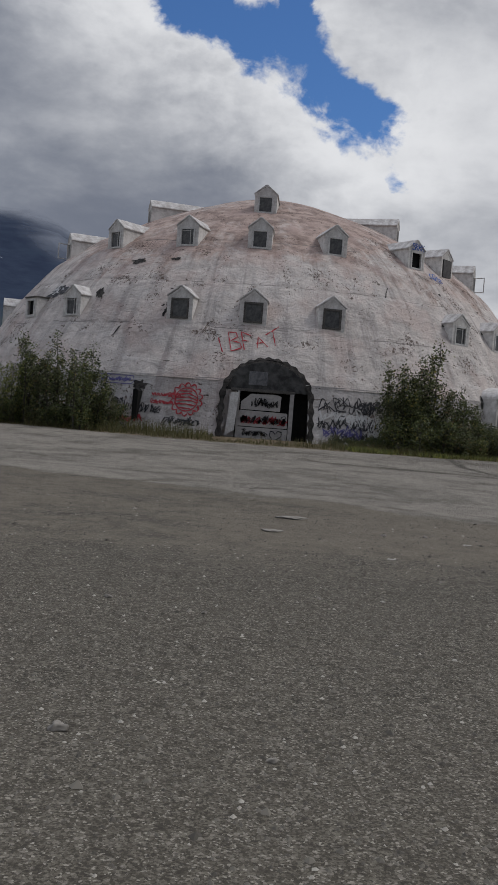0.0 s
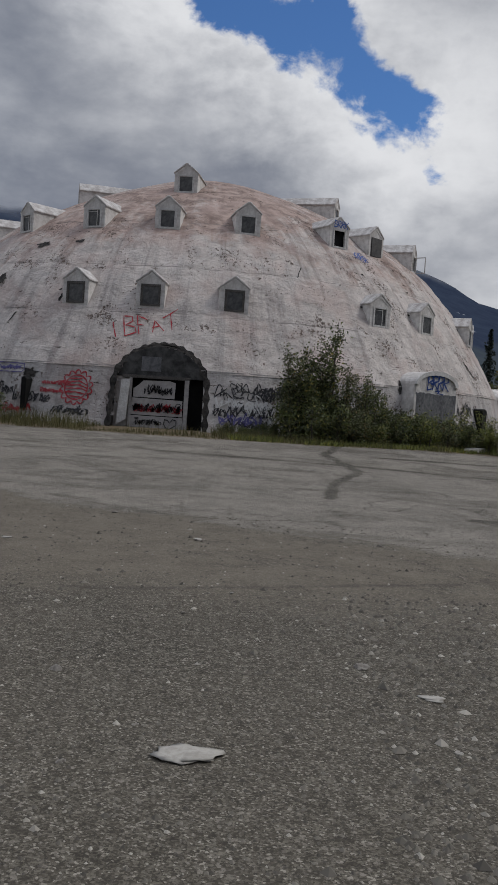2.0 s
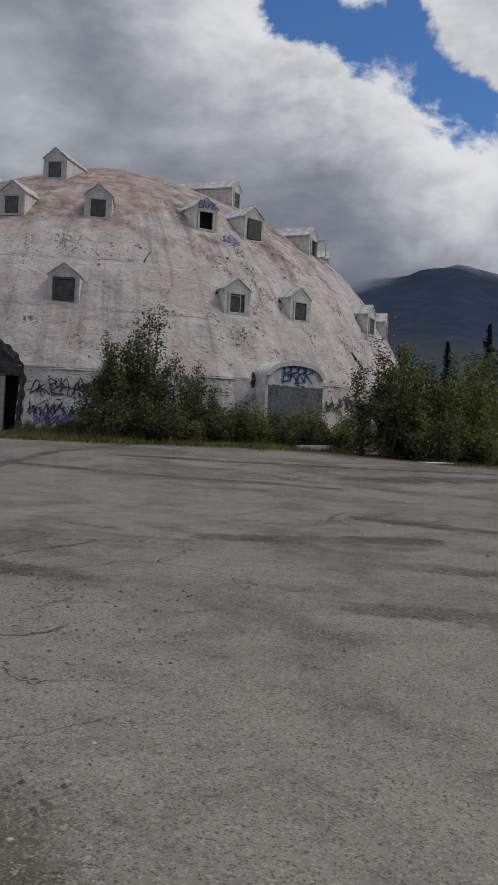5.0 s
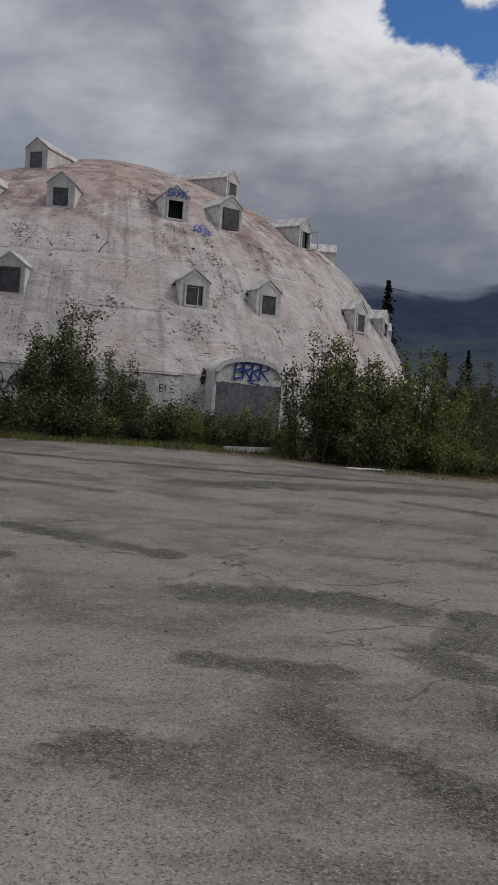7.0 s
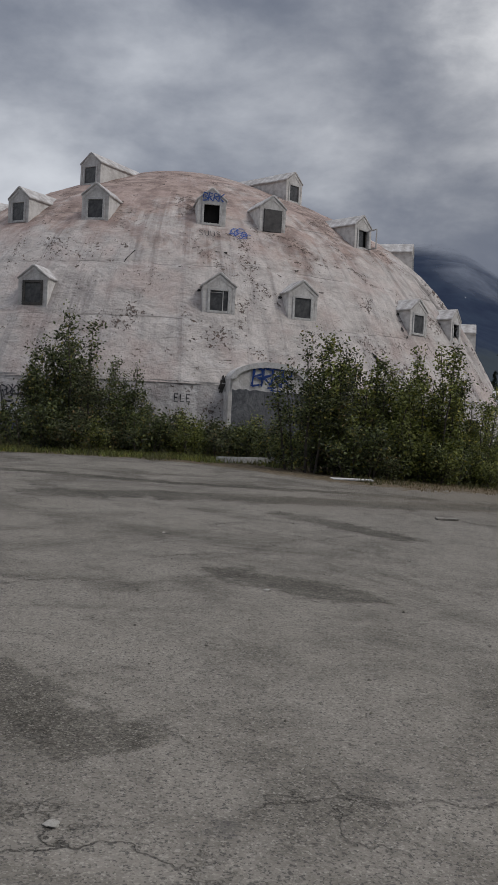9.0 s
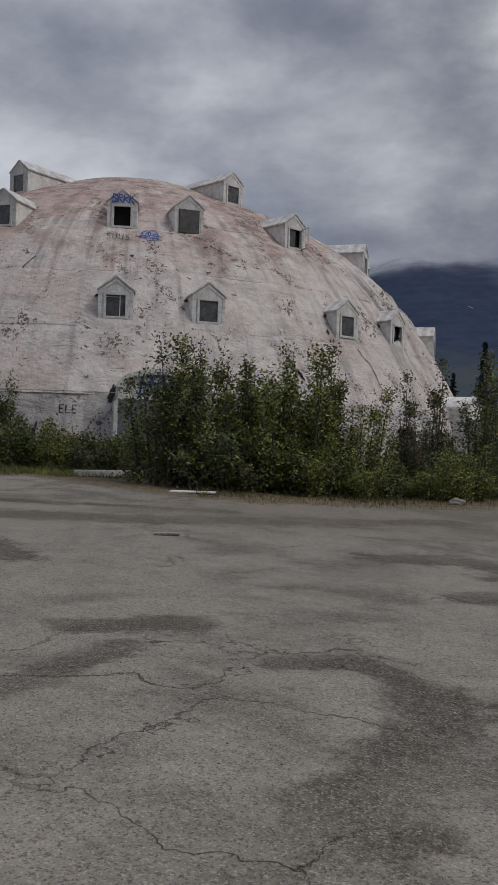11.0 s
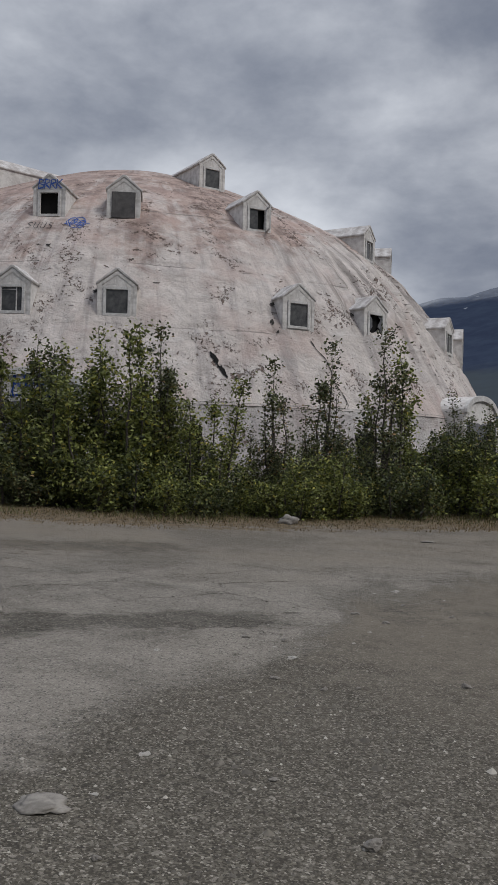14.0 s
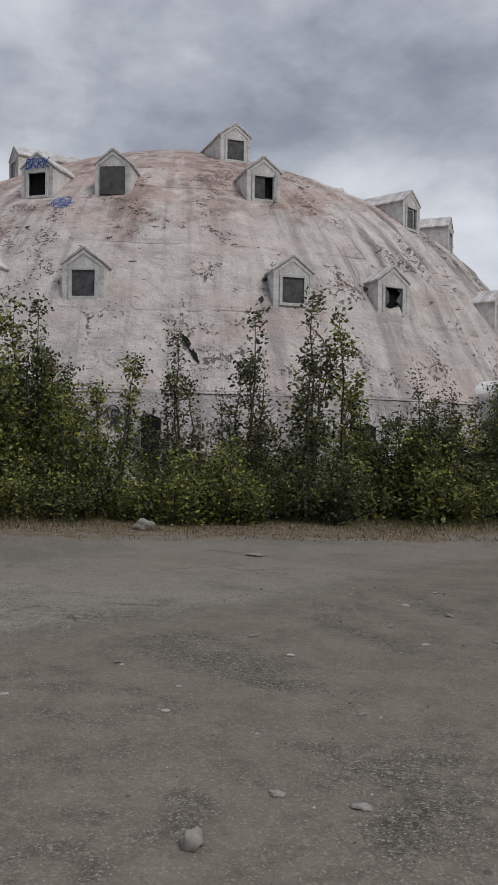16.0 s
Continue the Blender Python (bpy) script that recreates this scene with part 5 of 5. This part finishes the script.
for k, (az, z, w, h, c, m) in enumerate(((7.6, 1.9, 2.6, 0.6, 5, M_BLACK), (14.0, 1.95, 2.2, 0.6, 4, M_BLACK), (7.4, 1.25, 2.4, 0.55, 6, M_BLACK), (13.2, 1.2, 2.5, 0.6, 6, M_BLACK), (11.5, 1.35, 2.2, 0.75, 6, M_WHITE), (14.5, 1.0, 1.9, 0.8, 5, M_WHITE), (9.0, 0.85, 2.0, 0.4, 5, M_BLACK), (19.8, 1.9, 1.2, 0.6, 2, M_BLACK), (-14.2, 0.95, 1.4, 0.35, 5, M_BLACK), (-20.5, 1.3, 1.6, 0.5, 5, M_BLACK), (-26, 1.6, 1.6, 0.5, 4, M_BLACK), (8.0, 1.55, 2.0, 0.5, 5, M_WHITE), (16.5, 1.5, 1.6, 0.7, 4, M_BLACK), (10.5, 2.15, 1.5, 0.45, 3, M_BLACK), (8.2, 0.95, 1.6, 0.5, 4, M_PURPLE), (17.0, 2.2, 1.0, 0.4, 2, M_BLACK), (23.5, 1.5, 1.4, 0.5, 4, M_BLACK), (51.5, 1.2, 1.8, 0.5, 4, M_BLACK), (-22.5, 0.9, 1.4, 0.4, 4, M_RED), (47.6, 1.9, 2.3, 0.62, 5, M_BLACK))):
    tag(scrawl(80 + k, w, h, c), wall_spot(az, z), 0.042, m, "overlapping sprayed scrawls on the lower wall")
tag(word("ELE", 0.24, 0.8), wall_spot(31.0, 2.25), 0.04, M_BLACK, "small black letters on the lower wall")
tag([[(x - 0.62, y) for x, y in l] for l in word("BRRR", 0.60, 0.54, 0.12)], face_spot(41.7, 16.46, 2.86), 0.085, M_NAVY, "blue letters on the window hood")
tag([[(-0.12, -0.10), (0.22, -0.06), (0.0, -0.16), (0.4, -0.2)]], face_spot(41.7, 16.46, 2.92), 0.05, M_NAVY, "blue strokes on the window hood")
tag([[(x - 0.36, y) for x, y in l] for l in word("BRRK", 0.30, 0.66, 0.12)], face_spot(36.3, wall_r(36.3, 8.97) + 0.075, 9.83), 0.046, M_BLUE, "blue letters on a dormer gable")
tag([round_line(0.5 + 0.2 * math.cos(k * 2.3), 0.22 + 0.1 * math.sin(k * 1.7), 0.11 + 0.035 * (k % 3), 14) for k in range(6)] + [[(0.1, 0.2), (0.5, 0.26), (0.95, 0.2)]], wall_spot(38.9, 8.42), 0.028, M_BLUE, "blue scrawl below a dormer")
tag(word("SUUS", 0.26, 0.85), wall_spot(33.9, 8.4), 0.022, M_BLACK, "thin dark letters below a dormer")
for x0, z0, w, h, c, m in ((-0.45, 1.9, 1.0, 0.4, 6, M_BLACK), (-0.9, 1.25, 1.85, 0.36, 9, M_BLACK), (-0.88, 1.23, 1.8, 0.36, 7, M_RED), (-0.8, 0.75, 1.0, 0.25, 4, M_BLACK)):
    tag(scrawl(int(130 + z0 * 10), w, h, c), lambda u, v, x0=x0, z0=z0: Vector((x0 + u, -15.725, z0 + v)), 0.034, m, "dark tags on the boarded doorway")
tag([[(0.52, 0.6), (0.36, 0.82), (0.38, 1.0), (0.5, 0.98), (0.58, 0.88), (0.68, 1.02), (0.82, 0.98), (0.82, 0.82), (0.52, 0.6)]], lambda u, v: Vector((u, -15.727, v)), 0.05, M_BLACK, "black heart on the boarded doorway")


def scar(az, z, wide, high, lean, seed, mat, label, name="scar"):
    """An irregular torn place in the coat."""
    verts, faces = [], []
    w = wall_spot(az, z)
    verts.append(tuple(w(0, 0)))
    n = 26
    for k in range(n):
        a = 2 * math.pi * k / n
        r = 0.72 + 0.55 * noise.noise((math.cos(a) * 2.1 + seed, math.sin(a) * 2.1, seed * 0.7))
        u, v = wide / 2 * r * math.cos(a), high / 2 * r * math.sin(a)
        verts.append(tuple(w(u + lean * v, v)))
    for k in range(n):
        faces.append((0, 1 + k, 1 + (k + 1) % n))
    raw(name, verts, faces, mat, igloo, label)


# flat near-black patches, darkness of the two holes put in as colour
scar(59.3, 4.22, 0.22, 0.5, -0.42, 3, M_VOID, "dark hole torn in the coat")
scar(60.05, 3.84, 0.24, 0.46, -0.42, 8, M_VOID, "dark hole torn in the coat")
scar(-46.3, 6.62, 2.3, 0.75, 0.5, 5, M_BLACK, "black sprayed patch beside a dormer")
scar(-33.4, 6.45, 0.5, 0.75, -0.4, 9, M_SOOT, "dark hole torn in the coat")
scar(-25.6, 4.7, 0.13, 0.75, 0.4, 11, M_SOOT, "dark slit in the coat")
scar(-17.9, 5.65, 0.18, 0.6, 0.1, 12, M_SOOT, "dark torn place beside a dormer")
scar(-18.3, 2.45, 0.8, 0.5, 0.2, 13, M_SOOT, "dark burst edge over a narrow gap")
scar(36.6, 2.9, 0.28, 0.8, 0.25, 14, M_SOOT, "dark broken edge beside the hood")
scar(67.9, 5.2, 0.14, 0.13, 0.0, 15, M_SOOT, "dark hole torn in the coat")
scar(67.4, 5.5, 0.2, 0.26, 0.3, 17, M_SOOT, "dark torn place beside a dormer")
scar(38.3, 7.75, 0.18, 0.12, 0.0, 16, M_SOOT, "small dark hole in the coat")
scar(-20.5, 8.2, 0.55, 0.2, 0.3, 18, M_SOOT, "dark torn place in the coat")
scar(-29.0, 8.1, 1.0, 0.35, 0.6, 19, M_SOOT, "dark torn place in the coat")
tag([[(0, 1.5), (0.12, 1.2), (0.34, 0.95), (0.4, 0.55), (0.42, 0.2), (0.62, -0.2), (0.68, -0.5)]], wall_spot(72.0, 3.5), 0.035, M_SOOT, "long dark crack in the coat")
tag([[(0, 0), (0.1, 0.22), (0.3, 0.5)]], wall_spot(22.3, 7.1), 0.04, M_SOOT, "dark crack in the coat")


# ---- single stones on the lot ----
STONES = []
for k in range(4):
    bm = bmesh.new()
    stone_mesh(bm, 0, 0, 0, 1.0, (0.25, 0.5, 0.35, 0.6)[k], 20 + k)
    me = bpy.data.meshes.new("stone")
    bm.to_mesh(me)
    bm.free()
    me.materials.append(M_STONE if k % 2 else M_PALE)
    STONES.append(me)
rnd = random.Random(17)
for k in range(175):
    if k < 50:
        x, y = rnd.uniform(-3.5, 12), rnd.uniform(4.0, 13.5)
    elif k < 160:
        x, y = rnd.uniform(26.0, 31.5), rnd.uniform(27, 39)
    else:
        x, y = rnd.uniform(12, 26), rnd.uniform(14, 30)
    size = 0.018 + 0.035 * rnd.random() ** 2.5
    ob = new("stone", STONES[k % 4])
    ob.matrix_basis = Matrix.Translation((x, y, ground_z(x, y) + size * 0.05)) @ Matrix.Rotation(rnd.uniform(0, 6), 4, "Z") @ Matrix.Diagonal((size, size, size, 1))
    tagged(ob, "small pale stone lying loose on the lot", "stone", "loose stones on the lot")

for az, z in ((36.4, 6.15), (48.5, 6.15), (70.8, 6.12), (83.4, 6.1)):
    scar(az - 2.6, z, 0.24, 0.15, 0.3, az, M_SOOT, "torn coat at a dormer eave")
tag(scrawl(151, 1.5, 0.5, 3), wall_spot(-49.0, 6.4), 0.035, M_WHITE, "white outlines on a black sprayed patch")

stone("rock", "flat pale stone bedded in the gravel", 7.28, 7.35, 0.10, 0.06, M_STONE, 11)
stone("rock", "flat pale stone bedded in the gravel", 6.35, 7.04, 0.07, 0.1, M_PALE, 12)
stone("rock", "grey stone lying on worn tarmac", 24.84, 29.83, 0.07, 0.7, M_STONE, 7)
stone("rock", "dark stone lying on the gravel", 11.2, 9.0, 0.035, 0.8, M_BOARD, 8)
stone("rock", "pale stone lying on the gravel", -0.77, 4.1, 0.045, 0.5, M_STONE, 9)
stone("rock", "round grey stone lying on the gravel", 0.22, 3.9, 0.022, 0.7, M_STONE, 10)

for k, (x, y, size) in enumerate(((28.6, 26.4, 0.06), (28.2, 26.5, 0.035), (28.5, 26.6, 0.035), (28.0, 26.6, 0.035), (28.2, 27.0, 0.045), (29.0, 27.1, 0.04), (28.7, 27.2, 0.03))):
    stone("rock", "grey rock half sunk in dark gravel", x, y, size, 0.38, M_STONE, 30 + k)
for k, (x, y, size) in enumerate(((28.4, 27.85, 0.12), (30.1, 34.1, 0.05), (29.8, 33.9, 0.04), (23.9, 38.2, 0.12))):
    stone("rock", "flat pale stone lying on packed gravel", x, y, size, 0.14, M_STONE, 40 + k)


def weed(x, y, seed):
    """A tuft of dry grass in a crack."""
    r = random.Random(seed)
    verts, faces = [], []
    for k in range(70):
        a, h = r.uniform(0, 6.28), r.uniform(0.02, 0.085)
        bx, by = r.gauss(0, 0.05), r.gauss(0, 0.05)
        i = len(verts)
        verts += [(bx - 0.0013, by, -0.01), (bx + 0.0013, by + 0.001, -0.01), (bx + h * 0.6 * math.cos(a), by + h * 0.6 * math.sin(a), h)]
        faces.append((i, i + 1, i + 2))
    ob = raw("weed_tuft", verts, faces, M_GRASS)
    ob.location = (x, y, ground_z(x, y))
    tagged(ob, "dry tuft of grass growing in broken tarmac", "grass", "tufts on the lot")


for k, (x, y) in enumerate(((28.53, 24.6), (28.66, 24.72))):
    weed(x, y, k)
